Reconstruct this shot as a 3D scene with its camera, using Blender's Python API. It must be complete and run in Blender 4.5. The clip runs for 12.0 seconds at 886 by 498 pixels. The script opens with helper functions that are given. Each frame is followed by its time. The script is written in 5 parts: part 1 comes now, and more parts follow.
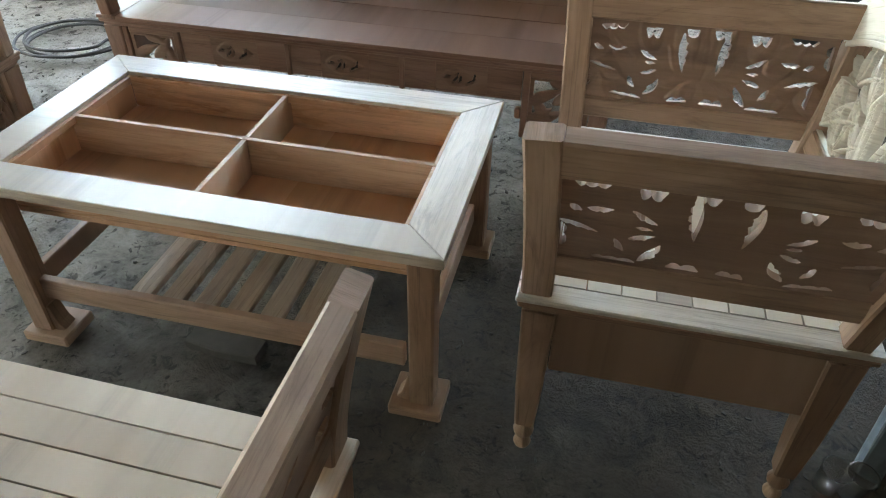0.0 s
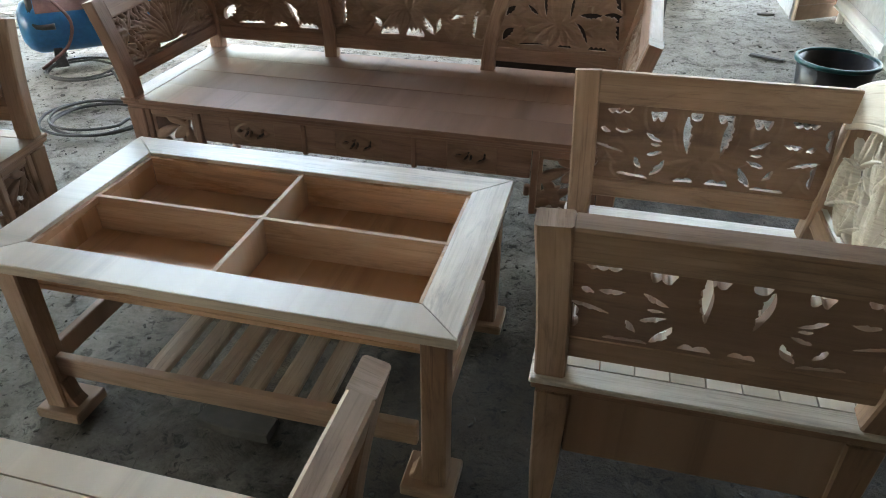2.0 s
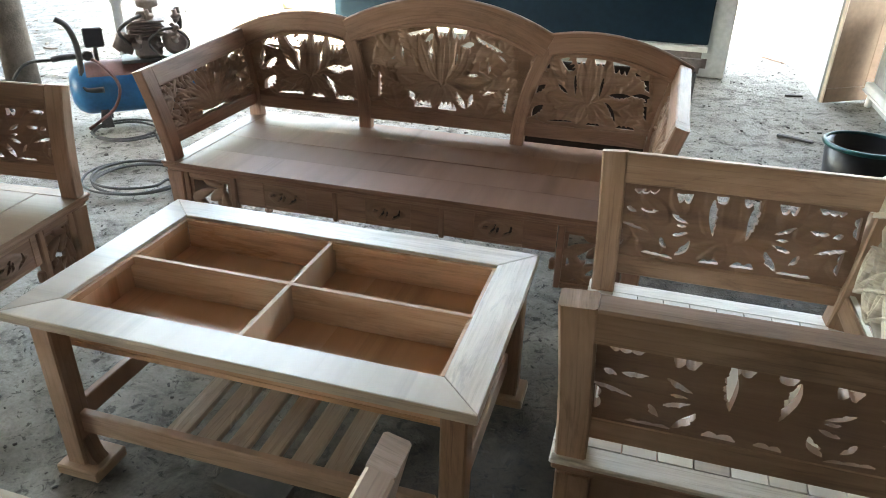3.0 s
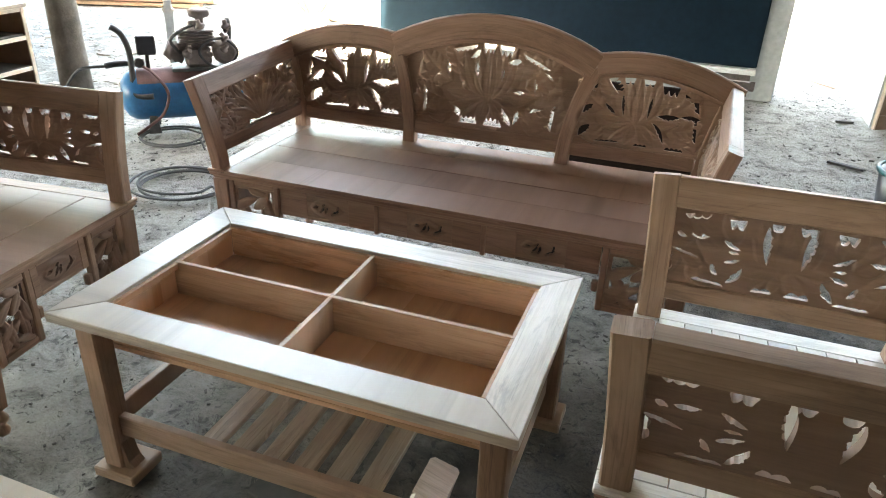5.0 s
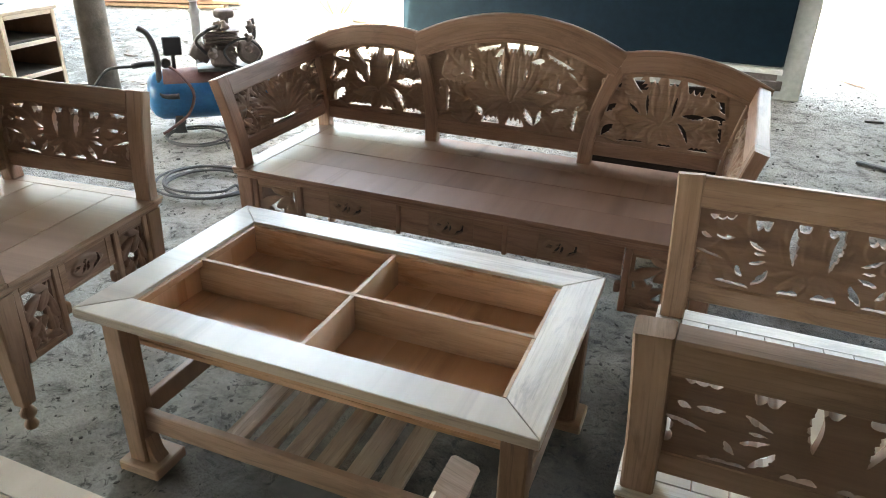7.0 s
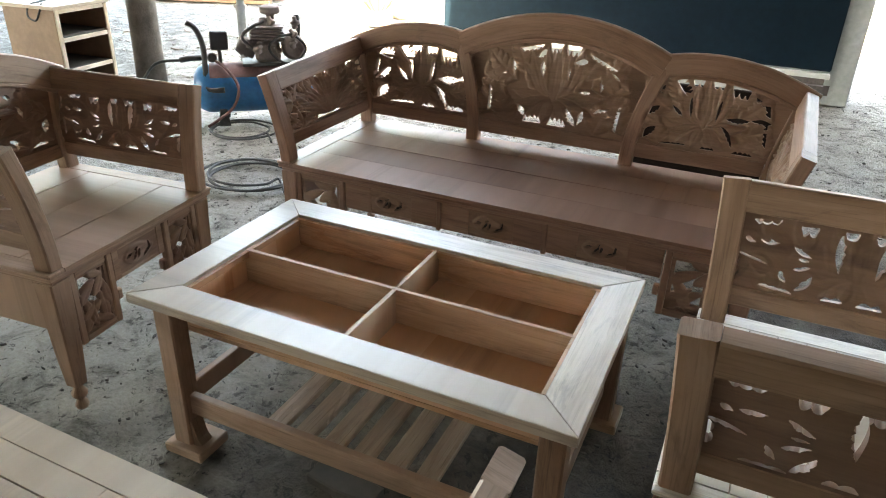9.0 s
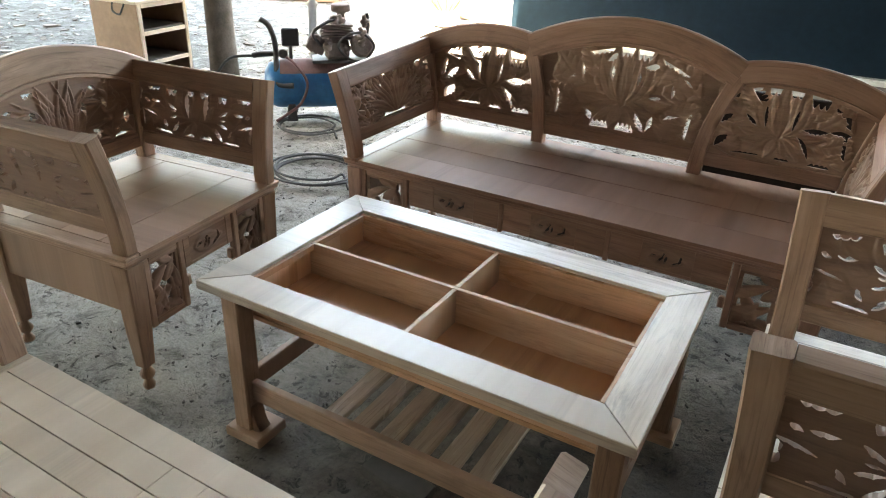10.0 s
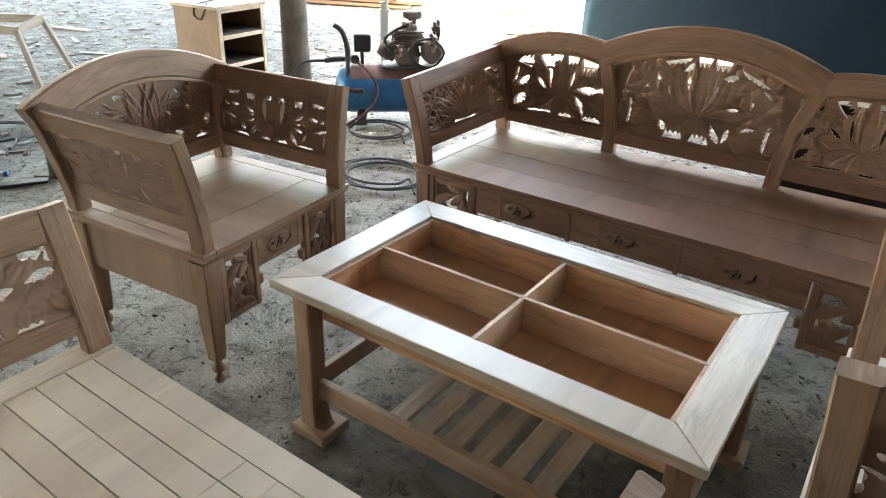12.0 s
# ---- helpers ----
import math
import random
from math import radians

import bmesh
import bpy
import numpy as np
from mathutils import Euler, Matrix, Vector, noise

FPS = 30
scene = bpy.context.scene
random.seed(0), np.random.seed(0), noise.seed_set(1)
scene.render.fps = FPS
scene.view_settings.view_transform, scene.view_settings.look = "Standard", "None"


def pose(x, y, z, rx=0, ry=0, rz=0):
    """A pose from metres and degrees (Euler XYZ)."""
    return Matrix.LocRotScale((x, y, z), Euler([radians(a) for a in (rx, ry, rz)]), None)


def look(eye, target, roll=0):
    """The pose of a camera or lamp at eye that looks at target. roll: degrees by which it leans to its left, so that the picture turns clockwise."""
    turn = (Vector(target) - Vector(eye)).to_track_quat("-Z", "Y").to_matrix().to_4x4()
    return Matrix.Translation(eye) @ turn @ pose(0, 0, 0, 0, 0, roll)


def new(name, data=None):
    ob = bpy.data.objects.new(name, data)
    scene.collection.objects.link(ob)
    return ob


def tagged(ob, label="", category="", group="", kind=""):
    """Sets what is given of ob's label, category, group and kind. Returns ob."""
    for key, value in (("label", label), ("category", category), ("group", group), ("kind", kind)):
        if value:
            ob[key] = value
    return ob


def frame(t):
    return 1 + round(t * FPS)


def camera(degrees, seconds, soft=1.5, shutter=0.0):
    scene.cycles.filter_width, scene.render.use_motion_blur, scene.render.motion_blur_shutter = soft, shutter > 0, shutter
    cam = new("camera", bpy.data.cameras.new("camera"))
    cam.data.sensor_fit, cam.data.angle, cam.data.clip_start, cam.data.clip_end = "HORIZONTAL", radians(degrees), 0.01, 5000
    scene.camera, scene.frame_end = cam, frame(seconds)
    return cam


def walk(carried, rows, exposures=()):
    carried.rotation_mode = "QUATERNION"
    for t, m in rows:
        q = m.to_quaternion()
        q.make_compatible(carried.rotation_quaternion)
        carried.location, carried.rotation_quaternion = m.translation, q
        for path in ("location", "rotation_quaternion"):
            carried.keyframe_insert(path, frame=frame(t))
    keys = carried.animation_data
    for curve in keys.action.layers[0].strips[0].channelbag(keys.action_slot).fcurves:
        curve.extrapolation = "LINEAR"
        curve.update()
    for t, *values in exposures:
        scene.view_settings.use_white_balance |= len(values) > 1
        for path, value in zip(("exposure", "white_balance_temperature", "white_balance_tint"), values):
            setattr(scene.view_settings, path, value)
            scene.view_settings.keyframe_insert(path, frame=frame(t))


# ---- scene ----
import collections

cam = camera(64.6, 12.0, soft=1.0)
PATH = [
    (0, (1.315, -0.961, 1.266), (0.969, 0.569, 0.025), 1.1),
    (0.5, (1.314, -0.964, 1.273), (0.971, 0.589, 0.06), 1.1),
    (1, (1.315, -0.964, 1.278), (0.964, 0.616, 0.102), 0.8),
    (1.5, (1.314, -0.963, 1.287), (0.95, 0.646, 0.157), 0.6),
    (2, (1.307, -0.967, 1.297), (0.91, 0.666, 0.213), 0.5),
    (2.5, (1.304, -0.97, 1.31), (0.855, 0.711, 0.323), 0.9),
    (3, (1.307, -0.974, 1.322), (0.816, 0.729, 0.395), 1.4),
    (3.2, (1.308, -0.976, 1.326), (0.826, 0.746, 0.429), 1.7),
    (5, (1.276, -0.962, 1.319), (0.69, 0.728, 0.426), 2.2),
    (5.5, (1.275, -0.963, 1.32), (0.658, 0.718, 0.428), 2.1),
    (6, (1.276, -0.962, 1.317), (0.629, 0.715, 0.441), 1.7),
    (6.5, (1.276, -0.961, 1.316), (0.633, 0.711, 0.425), 1.7),
    (8.5, (1.273, -0.987, 1.324), (0.603, 0.668, 0.424), 2.0),
    (9, (1.262, -0.994, 1.325), (0.537, 0.637, 0.422), 2.0),
    (9.5, (1.253, -0.997, 1.327), (0.462, 0.599, 0.417), 2.2),
    (10, (1.247, -1.005, 1.326), (0.383, 0.554, 0.419), 2.3),
    (10.5, (1.239, -1.013, 1.328), (0.317, 0.514, 0.423), 2.2),
    (11, (1.232, -1.022, 1.331), (0.26, 0.479, 0.435), 1.8),
    (11.5, (1.231, -1.022, 1.33), (0.237, 0.47, 0.442), 1.8),
    (12, (1.227, -1.021, 1.331), (0.218, 0.454, 0.433), 1.9),
]
walk(cam, [(t, look(eye, target, roll)) for t, eye, target, roll in PATH], [(t, stops - 0.04, 8000 + 45 * t, -0.2 + 0.37 * t) for t, stops in (
    (0.0, 5.96), (0.5, 5.78), (1.0, 5.6), (1.5, 5.2), (2.0, 5.6), (2.5, 5.35), (3.0, 5.93), (5.0, 6.09), (6.5, 5.95), (8.5, 5.84), (9.5, 5.78), (10.5, 5.85), (12.0, 5.9))])

# ---- light ----
SUN_EL, SUN_AZ = 62.0, 170.0  # azimuth east of +y
world = bpy.data.worlds.new("world")
scene.world = world
world.use_nodes = True
wn = world.node_tree
sky = wn.nodes.new("ShaderNodeTexSky")
sky.sky_type = "NISHITA"
sky.sun_disc = False
sky.dust_density, sky.ozone_density = 6.0, 0.0
sky.sun_elevation, sky.sun_rotation = radians(SUN_EL), radians(SUN_AZ)
wn.links.new(sky.outputs[0], wn.nodes["Background"].inputs[0])
wn.nodes["Background"].inputs[1].default_value = 0.14
sun = new("sun", bpy.data.lights.new("sun", "SUN"))
sun.data.energy, sun.data.angle, sun.data.color = 1.6, radians(0.6), (1.0, 0.95, 0.88)
sun.matrix_basis = look((0, 0, 0), (-math.sin(radians(SUN_AZ)) * math.cos(radians(SUN_EL)), -math.cos(radians(SUN_AZ)) * math.cos(radians(SUN_EL)), -math.sin(radians(SUN_EL))))
sun.location = (0, 0, 8)

# ---- materials ----
def rgb(c):
    return (*c, 1.0)


def mat_base(name, rough=0.6, metal=0.0):
    m = bpy.data.materials.new(name)
    m.use_nodes = True
    nt = m.node_tree
    p = nt.nodes["Principled BSDF"]
    p.inputs["Roughness"].default_value = rough
    p.inputs["Metallic"].default_value = metal
    return m, nt, p


def node(nt, kind, **values):
    n = nt.nodes.new(kind)
    for k, v in values.items():
        n.inputs[k.replace("_", " ")].default_value = v
    return n


def ramp(nt, fac, stops):
    r = nt.nodes.new("ShaderNodeValToRGB")
    els = r.color_ramp.elements
    while len(els) < len(stops):
        els.new(0.5)
    for e, (pos, c) in zip(els, stops):
        e.position, e.color = pos, rgb(c)
    nt.links.new(fac, r.inputs[0])
    return r.outputs[0]


def mix(nt, fac, a, b, mode="MIX"):
    m = nt.nodes.new("ShaderNodeMix")
    m.data_type, m.blend_type = "RGBA", mode
    for sock, v in ((m.inputs[0], fac), (m.inputs[6], a), (m.inputs[7], b)):
        if hasattr(v, "links"):
            nt.links.new(v, sock)
        elif isinstance(v, tuple):
            sock.default_value = rgb(v)
        else:
            sock.default_value = v
    return m.outputs[2]


def bump(nt, p, height, strength, dist):
    b = nt.nodes.new("ShaderNodeBump")
    b.inputs["Strength"].default_value, b.inputs["Distance"].default_value = strength, dist
    nt.links.new(height, b.inputs["Height"])
    nt.links.new(b.outputs[0], p.inputs["Normal"])


def wood(name, dark, mid, light, rough=0.5, streak=(0.30, 0.2, 0.12), streak_amount=0.5, spec=0.5):
    """Planed timber; the grain runs along u of the map, in metres."""
    m, nt, p = mat_base(name, rough)
    uv = nt.nodes.new("ShaderNodeUVMap")
    info = nt.nodes.new("ShaderNodeObjectInfo")
    off = nt.nodes.new("ShaderNodeVectorMath")
    off.operation = "MULTIPLY_ADD"
    comb = nt.nodes.new("ShaderNodeCombineXYZ")
    mul = nt.nodes.new("ShaderNodeMath")
    mul.operation, mul.inputs[1].default_value = "MULTIPLY", 37.0
    nt.links.new(info.outputs["Random"], mul.inputs[0])
    for i in range(3):
        nt.links.new(mul.outputs[0], comb.inputs[i])
    off.inputs[1].default_value = (1.8, 9.0, 1.0)
    nt.links.new(uv.outputs[0], off.inputs[0])
    nt.links.new(comb.outputs[0], off.inputs[2])
    broad = node(nt, "ShaderNodeTexNoise", Scale=1.0, Detail=5.0, Roughness=0.6, Distortion=1.6)
    nt.links.new(off.outputs[0], broad.inputs["Vector"])
    fine = node(nt, "ShaderNodeTexNoise", Scale=7.0, Detail=3.0, Roughness=0.6)
    off2 = nt.nodes.new("ShaderNodeVectorMath")
    off2.operation = "MULTIPLY_ADD"
    off2.inputs[1].default_value = (0.8, 26.0, 1.0)
    nt.links.new(uv.outputs[0], off2.inputs[0])
    nt.links.new(comb.outputs[0], off2.inputs[2])
    nt.links.new(off2.outputs[0], fine.inputs["Vector"])
    base = ramp(nt, broad.outputs[0], [(0.28, dark), (0.5, mid), (0.72, light)])
    sfac = ramp(nt, fine.outputs[0], [(0.55, (0, 0, 0)), (0.75, (1, 1, 1))])
    sm = nt.nodes.new("ShaderNodeMath")
    sm.operation, sm.inputs[1].default_value = "MULTIPLY", streak_amount
    nt.links.new(sfac, sm.inputs[0])
    col = mix(nt, sm.outputs[0], base, streak)
    plank = node(nt, "ShaderNodeTexNoise", Scale=0.55, Detail=2.0)
    nt.links.new(off.outputs[0], plank.inputs["Vector"])
    ptone = ramp(nt, plank.outputs[0], [(0.35, (0.74, 0.70, 0.66)), (0.6, (1.0, 1.0, 1.0))])
    col = mix(nt, 0.8, col, ptone, "MULTIPLY")
    cell = node(nt, "ShaderNodeTexVoronoi", Scale=1.0)
    kscale = nt.nodes.new("ShaderNodeVectorMath")
    kscale.operation = "MULTIPLY_ADD"
    kscale.inputs[1].default_value = (2.2, 6.0, 1.0)
    nt.links.new(uv.outputs[0], kscale.inputs[0])
    nt.links.new(comb.outputs[0], kscale.inputs[2])
    nt.links.new(kscale.outputs[0], cell.inputs["Vector"])
    hair = node(nt, "ShaderNodeTexNoise", Scale=1.0, Detail=3.0, Roughness=0.7)
    hscale = nt.nodes.new("ShaderNodeVectorMath")
    hscale.operation = "MULTIPLY_ADD"
    hscale.inputs[1].default_value = (5.0, 120.0, 1.0)
    nt.links.new(uv.outputs[0], hscale.inputs[0])
    nt.links.new(comb.outputs[0], hscale.inputs[2])
    nt.links.new(hscale.outputs[0], hair.inputs["Vector"])
    htone = ramp(nt, hair.outputs[0], [(0.3, (0.88, 0.87, 0.86)), (0.62, (1.04, 1.04, 1.04))])
    col = mix(nt, 0.75, col, htone, "MULTIPLY")
    knot = ramp(nt, cell.outputs["Distance"], [(0.03, (1, 1, 1)), (0.085, (0, 0, 0))])
    col = mix(nt, knot, col, streak)
    smudge = node(nt, "ShaderNodeTexNoise", Scale=1.0, Detail=6.0, Roughness=0.7, Distortion=0.8)
    sscale = nt.nodes.new("ShaderNodeVectorMath")
    sscale.operation = "MULTIPLY_ADD"
    sscale.inputs[1].default_value = (3.5, 15.0, 1.0)
    nt.links.new(uv.outputs[0], sscale.inputs[0])
    nt.links.new(comb.outputs[0], sscale.inputs[2])
    nt.links.new(sscale.outputs[0], smudge.inputs["Vector"])
    dirt = ramp(nt, smudge.outputs[0], [(0.34, (0.68, 0.68, 0.70)), (0.47, (1.0, 1.0, 1.0)), (0.62, (1.0, 1.0, 1.0)), (0.72, (1.07, 1.08, 1.10))])
    col = mix(nt, 0.85, col, dirt, "MULTIPLY")
    tone = node(nt, "ShaderNodeHueSaturation")
    mr = node(nt, "ShaderNodeMapRange", To_Min=0.95, To_Max=1.05)
    nt.links.new(info.outputs["Random"], mr.inputs[0])
    nt.links.new(mr.outputs[0], tone.inputs["Value"])
    nt.links.new(col, tone.inputs["Color"])
    nt.links.new(tone.outputs[0], p.inputs["Base Color"])
    rr = node(nt, "ShaderNodeMapRange", To_Min=rough - 0.1, To_Max=rough + 0.12)
    nt.links.new(broad.outputs[0], rr.inputs[0])
    nt.links.new(rr.outputs[0], p.inputs["Roughness"])
    p.inputs["Specular IOR Level"].default_value = spec
    bump(nt, p, fine.outputs[0], 0.25, 0.0015)
    return m


def mottled(name, a, b, rough=0.6, scale=6.0, metal=0.0, bump_dist=0.002, spec=0.5):
    m, nt, p = mat_base(name, rough, metal)
    tc = nt.nodes.new("ShaderNodeTexCoord")
    n1 = node(nt, "ShaderNodeTexNoise", Scale=scale, Detail=6.0, Roughness=0.65)
    nt.links.new(tc.outputs["Object"], n1.inputs["Vector"])
    n2 = node(nt, "ShaderNodeTexNoise", Scale=scale * 9, Detail=3.0)
    nt.links.new(tc.outputs["Object"], n2.inputs["Vector"])
    c = ramp(nt, n1.outputs[0], [(0.35, a), (0.65, b)])
    c = mix(nt, 0.25, c, n2.outputs[0], "OVERLAY")
    nt.links.new(c, p.inputs["Base Color"])
    p.inputs["Specular IOR Level"].default_value = spec
    bump(nt, p, n2.outputs[0], 0.3, bump_dist)
    return m


WOOD = wood("raw_teak", (0.312, 0.202, 0.145), (0.415, 0.278, 0.204), (0.51, 0.357, 0.272), 0.5, (0.17, 0.115, 0.08), 0.6, 0.42)
SOFA_WOOD = wood("reddish_teak", (0.275, 0.165, 0.124), (0.355, 0.221, 0.170), (0.43, 0.281, 0.222), 0.48, (0.17, 0.10, 0.07), 0.6, 0.42)
# paler teak for the two-seat sofa's seat, cabinet trim and vase
PALE = wood("pale_teak", (0.555, 0.455, 0.345), (0.65, 0.545, 0.43), (0.745, 0.645, 0.525), 0.38, (0.37, 0.29, 0.215), 0.5)
PLY = wood("tray_plywood", (0.63, 0.385, 0.25), (0.73, 0.465, 0.31), (0.80, 0.535, 0.38), 0.28, (0.36, 0.2, 0.12), 0.4)
# darker than the frames: the backlit panels' shade is put into this colour
CARVED_SHADED = wood("shaded_carved_teak", (0.25, 0.155, 0.116), (0.32, 0.205, 0.155), (0.39, 0.26, 0.20), 0.5)
DIVIDER = wood("divider_teak", (0.51, 0.36, 0.255), (0.60, 0.44, 0.325), (0.68, 0.52, 0.405), 0.55, (0.3, 0.19, 0.12), 0.4, 0.3)
# whitened so the colour carries the sky's reflection on the table top
TABLE_TOP = wood("sky_sheen_teak", (0.56, 0.495, 0.42), (0.70, 0.635, 0.56), (0.81, 0.755, 0.68), 0.34, (0.36, 0.30, 0.245), 0.6)
SLAT = wood("slat_teak", (0.48, 0.38, 0.30), (0.58, 0.48, 0.39), (0.68, 0.58, 0.49), 0.24, (0.22, 0.15, 0.11), 0.6, 0.8)
# whitened copy: daylight on the right armchair's seat and back, put into colour
LIT_TEAK = wood("lit_teak", (0.62, 0.57, 0.51), (0.72, 0.68, 0.62), (0.82, 0.79, 0.74), 0.45)
WEATHERED = wood("weathered_timber", (0.16, 0.14, 0.12), (0.22, 0.195, 0.17), (0.29, 0.26, 0.23), 0.7)


def floor_material():
    m, nt, p = mat_base("dusty_concrete_falloff", 0.85)
    tc = nt.nodes.new("ShaderNodeTexCoord")
    big = node(nt, "ShaderNodeTexNoise", Scale=0.8, Detail=8.0, Roughness=0.7)
    med = node(nt, "ShaderNodeTexNoise", Scale=7.0, Detail=9.0, Roughness=0.78, Distortion=0.5)
    pit = node(nt, "ShaderNodeTexNoise", Scale=24.0, Detail=5.0, Roughness=0.7, Distortion=0.8)
    fin = node(nt, "ShaderNodeTexNoise", Scale=90.0, Detail=4.0)
    dust = node(nt, "ShaderNodeTexNoise", Scale=2.3, Detail=7.0, Roughness=0.72, Distortion=0.6)
    for n in (big, med, pit, fin, dust):
        nt.links.new(tc.outputs["Object"], n.inputs["Vector"])
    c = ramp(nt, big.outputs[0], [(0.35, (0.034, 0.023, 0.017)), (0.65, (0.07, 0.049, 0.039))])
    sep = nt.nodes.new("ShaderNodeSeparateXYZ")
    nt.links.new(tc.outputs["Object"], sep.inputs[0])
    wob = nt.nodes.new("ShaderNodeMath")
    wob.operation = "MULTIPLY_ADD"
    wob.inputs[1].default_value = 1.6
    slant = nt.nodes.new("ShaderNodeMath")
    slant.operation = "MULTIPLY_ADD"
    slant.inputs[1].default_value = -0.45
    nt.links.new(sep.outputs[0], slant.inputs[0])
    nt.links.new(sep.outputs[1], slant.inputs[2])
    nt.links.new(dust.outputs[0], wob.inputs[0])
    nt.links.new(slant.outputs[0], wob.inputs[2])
    # paler towards the yard: pale dust, with the daylight there painted in
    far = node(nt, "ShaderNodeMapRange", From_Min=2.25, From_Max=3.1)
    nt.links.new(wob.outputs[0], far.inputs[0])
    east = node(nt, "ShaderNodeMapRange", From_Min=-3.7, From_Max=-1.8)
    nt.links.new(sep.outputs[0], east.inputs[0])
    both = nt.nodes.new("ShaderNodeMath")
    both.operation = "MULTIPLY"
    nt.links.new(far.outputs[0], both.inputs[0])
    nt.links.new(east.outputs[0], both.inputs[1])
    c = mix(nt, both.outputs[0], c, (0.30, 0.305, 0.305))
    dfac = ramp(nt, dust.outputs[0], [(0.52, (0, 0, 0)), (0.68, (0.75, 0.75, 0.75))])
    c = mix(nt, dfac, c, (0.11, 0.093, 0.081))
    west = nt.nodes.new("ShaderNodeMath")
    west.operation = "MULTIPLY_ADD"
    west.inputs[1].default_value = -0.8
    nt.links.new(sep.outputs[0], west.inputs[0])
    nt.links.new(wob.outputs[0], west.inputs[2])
    # light falloff painted in: pale on the daylight side, brown base to the right
    lit_side = node(nt, "ShaderNodeMapRange", From_Min=1.3, From_Max=2.9, To_Max=0.9)
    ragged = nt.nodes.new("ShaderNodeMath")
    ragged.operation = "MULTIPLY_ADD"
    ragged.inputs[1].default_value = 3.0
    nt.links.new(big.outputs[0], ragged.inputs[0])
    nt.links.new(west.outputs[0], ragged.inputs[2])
    nt.links.new(ragged.outputs[0], lit_side.inputs[0])
    lit_side_in = nt.nodes.new("ShaderNodeMath")
    lit_side_in.operation = "MULTIPLY"
    nt.links.new(lit_side.outputs[0], lit_side_in.inputs[0])
    nt.links.new(east.outputs[0], lit_side_in.inputs[1])
    c = mix(nt, lit_side_in.outputs[0], c, (0.41, 0.383, 0.345))
    # the open yard: trodden chips and leaves in ragged flakes
    warp = mix(nt, 0.16, tc.outputs["Object"], med.outputs["Color"], "ADD")
    flake = node(nt, "ShaderNodeTexVoronoi", Scale=11.0, Randomness=1.0)
    nt.links.new(warp, flake.inputs["Vector"])
    tone = ramp(nt, flake.outputs["Color"], [(0.25, (0.043, 0.048, 0.048)), (0.55, (0.09, 0.103, 0.103)), (0.85, (0.165, 0.185, 0.184))])
    out = node(nt, "ShaderNodeMapRange", From_Min=-1.7, From_Max=-3.2, To_Max=0.8)
    nt.links.new(sep.outputs[0], out.inputs[0])
    c = mix(nt, out.outputs[0], c, tone)
    d = ramp(nt, med.outputs[0], [(0.37, (0.34, 0.33, 0.32)), (0.50, (1, 1, 1)), (0.66, (1.22, 1.22, 1.22))])
    c = mix(nt, 0.9, c, d, "MULTIPLY")
    q = ramp(nt, pit.outputs[0], [(0.37, (0.16, 0.15, 0.145)), (0.44, (1, 1, 1))])
    c = mix(nt, 0.9, c, q, "MULTIPLY")
    e = ramp(nt, fin.outputs[0], [(0.3, (0.65, 0.65, 0.65)), (0.7, (1, 1, 1))])
    c = mix(nt, 0.6, c, e, "MULTIPLY")
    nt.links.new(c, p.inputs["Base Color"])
    s1 = nt.nodes.new("ShaderNodeMath")
    s1.operation = "MULTIPLY_ADD"
    s1.inputs[1].default_value = 0.4
    nt.links.new(pit.outputs[0], s1.inputs[0])
    nt.links.new(med.outputs[0], s1.inputs[2])
    bump(nt, p, s1.outputs[0], 1.0, 0.06)
    return m


FLOOR = floor_material()
NAVY = mottled("navy_paint", (0.0032, 0.0115, 0.021), (0.0046, 0.0155, 0.027), 0.75, 2.0, spec=0.15)
GREYP = mottled("pale_grey_paint", (0.40, 0.42, 0.42), (0.52, 0.53, 0.53), 0.6, 3.0)
WHITEP = mottled("white_paint", (0.72, 0.72, 0.70), (0.82, 0.82, 0.80), 0.5, 3.0)
BLUE = mottled("blue_enamel", (0.01, 0.10, 0.24), (0.02, 0.16, 0.36), 0.35, 5.0)
RUST = mottled("rusty_brown", (0.11, 0.092, 0.09), (0.22, 0.18, 0.17), 0.8, 9.0)
# near-black, only for the board added behind the sofa
BACKING = mottled("dark_backing", (0.014, 0.010, 0.009), (0.03, 0.022, 0.019), 0.7, 6.0, spec=0.2)
IRON = mottled("dark_iron", (0.025, 0.025, 0.028), (0.07, 0.068, 0.07), 0.55, 20.0)
RUBBER = mottled("black_rubber", (0.025, 0.025, 0.027), (0.06, 0.06, 0.063), 0.6, 12.0)
BLACKP = mottled("black_plastic", (0.012, 0.014, 0.02), (0.02, 0.022, 0.03), 0.35, 6.0)
TEAL = mottled("teal_plastic", (0.004, 0.035, 0.04), (0.0, 0.10, 0.105), 0.4, 6.0)
RED = mottled("dusty_red", (0.10, 0.045, 0.045), (0.17, 0.085, 0.08), 0.7, 8.0)
BROWNP = mottled("brown_board", (0.20, 0.12, 0.075), (0.27, 0.17, 0.11), 0.55, 3.0)
BARK = mottled("weathered_post", (0.06, 0.052, 0.045), (0.12, 0.105, 0.09), 0.85, 9.0, bump_dist=0.01)
# dark wood of chips and offcuts; also shade painted inside drawers and bays
DARKW_SHADE = mottled("dark_wood_and_shade", (0.045, 0.04, 0.036), (0.085, 0.075, 0.067), 0.7, 5.0)
SCRAP = mottled("grey_scrap", (0.12, 0.128, 0.126), (0.22, 0.232, 0.23), 0.9, 8.0)
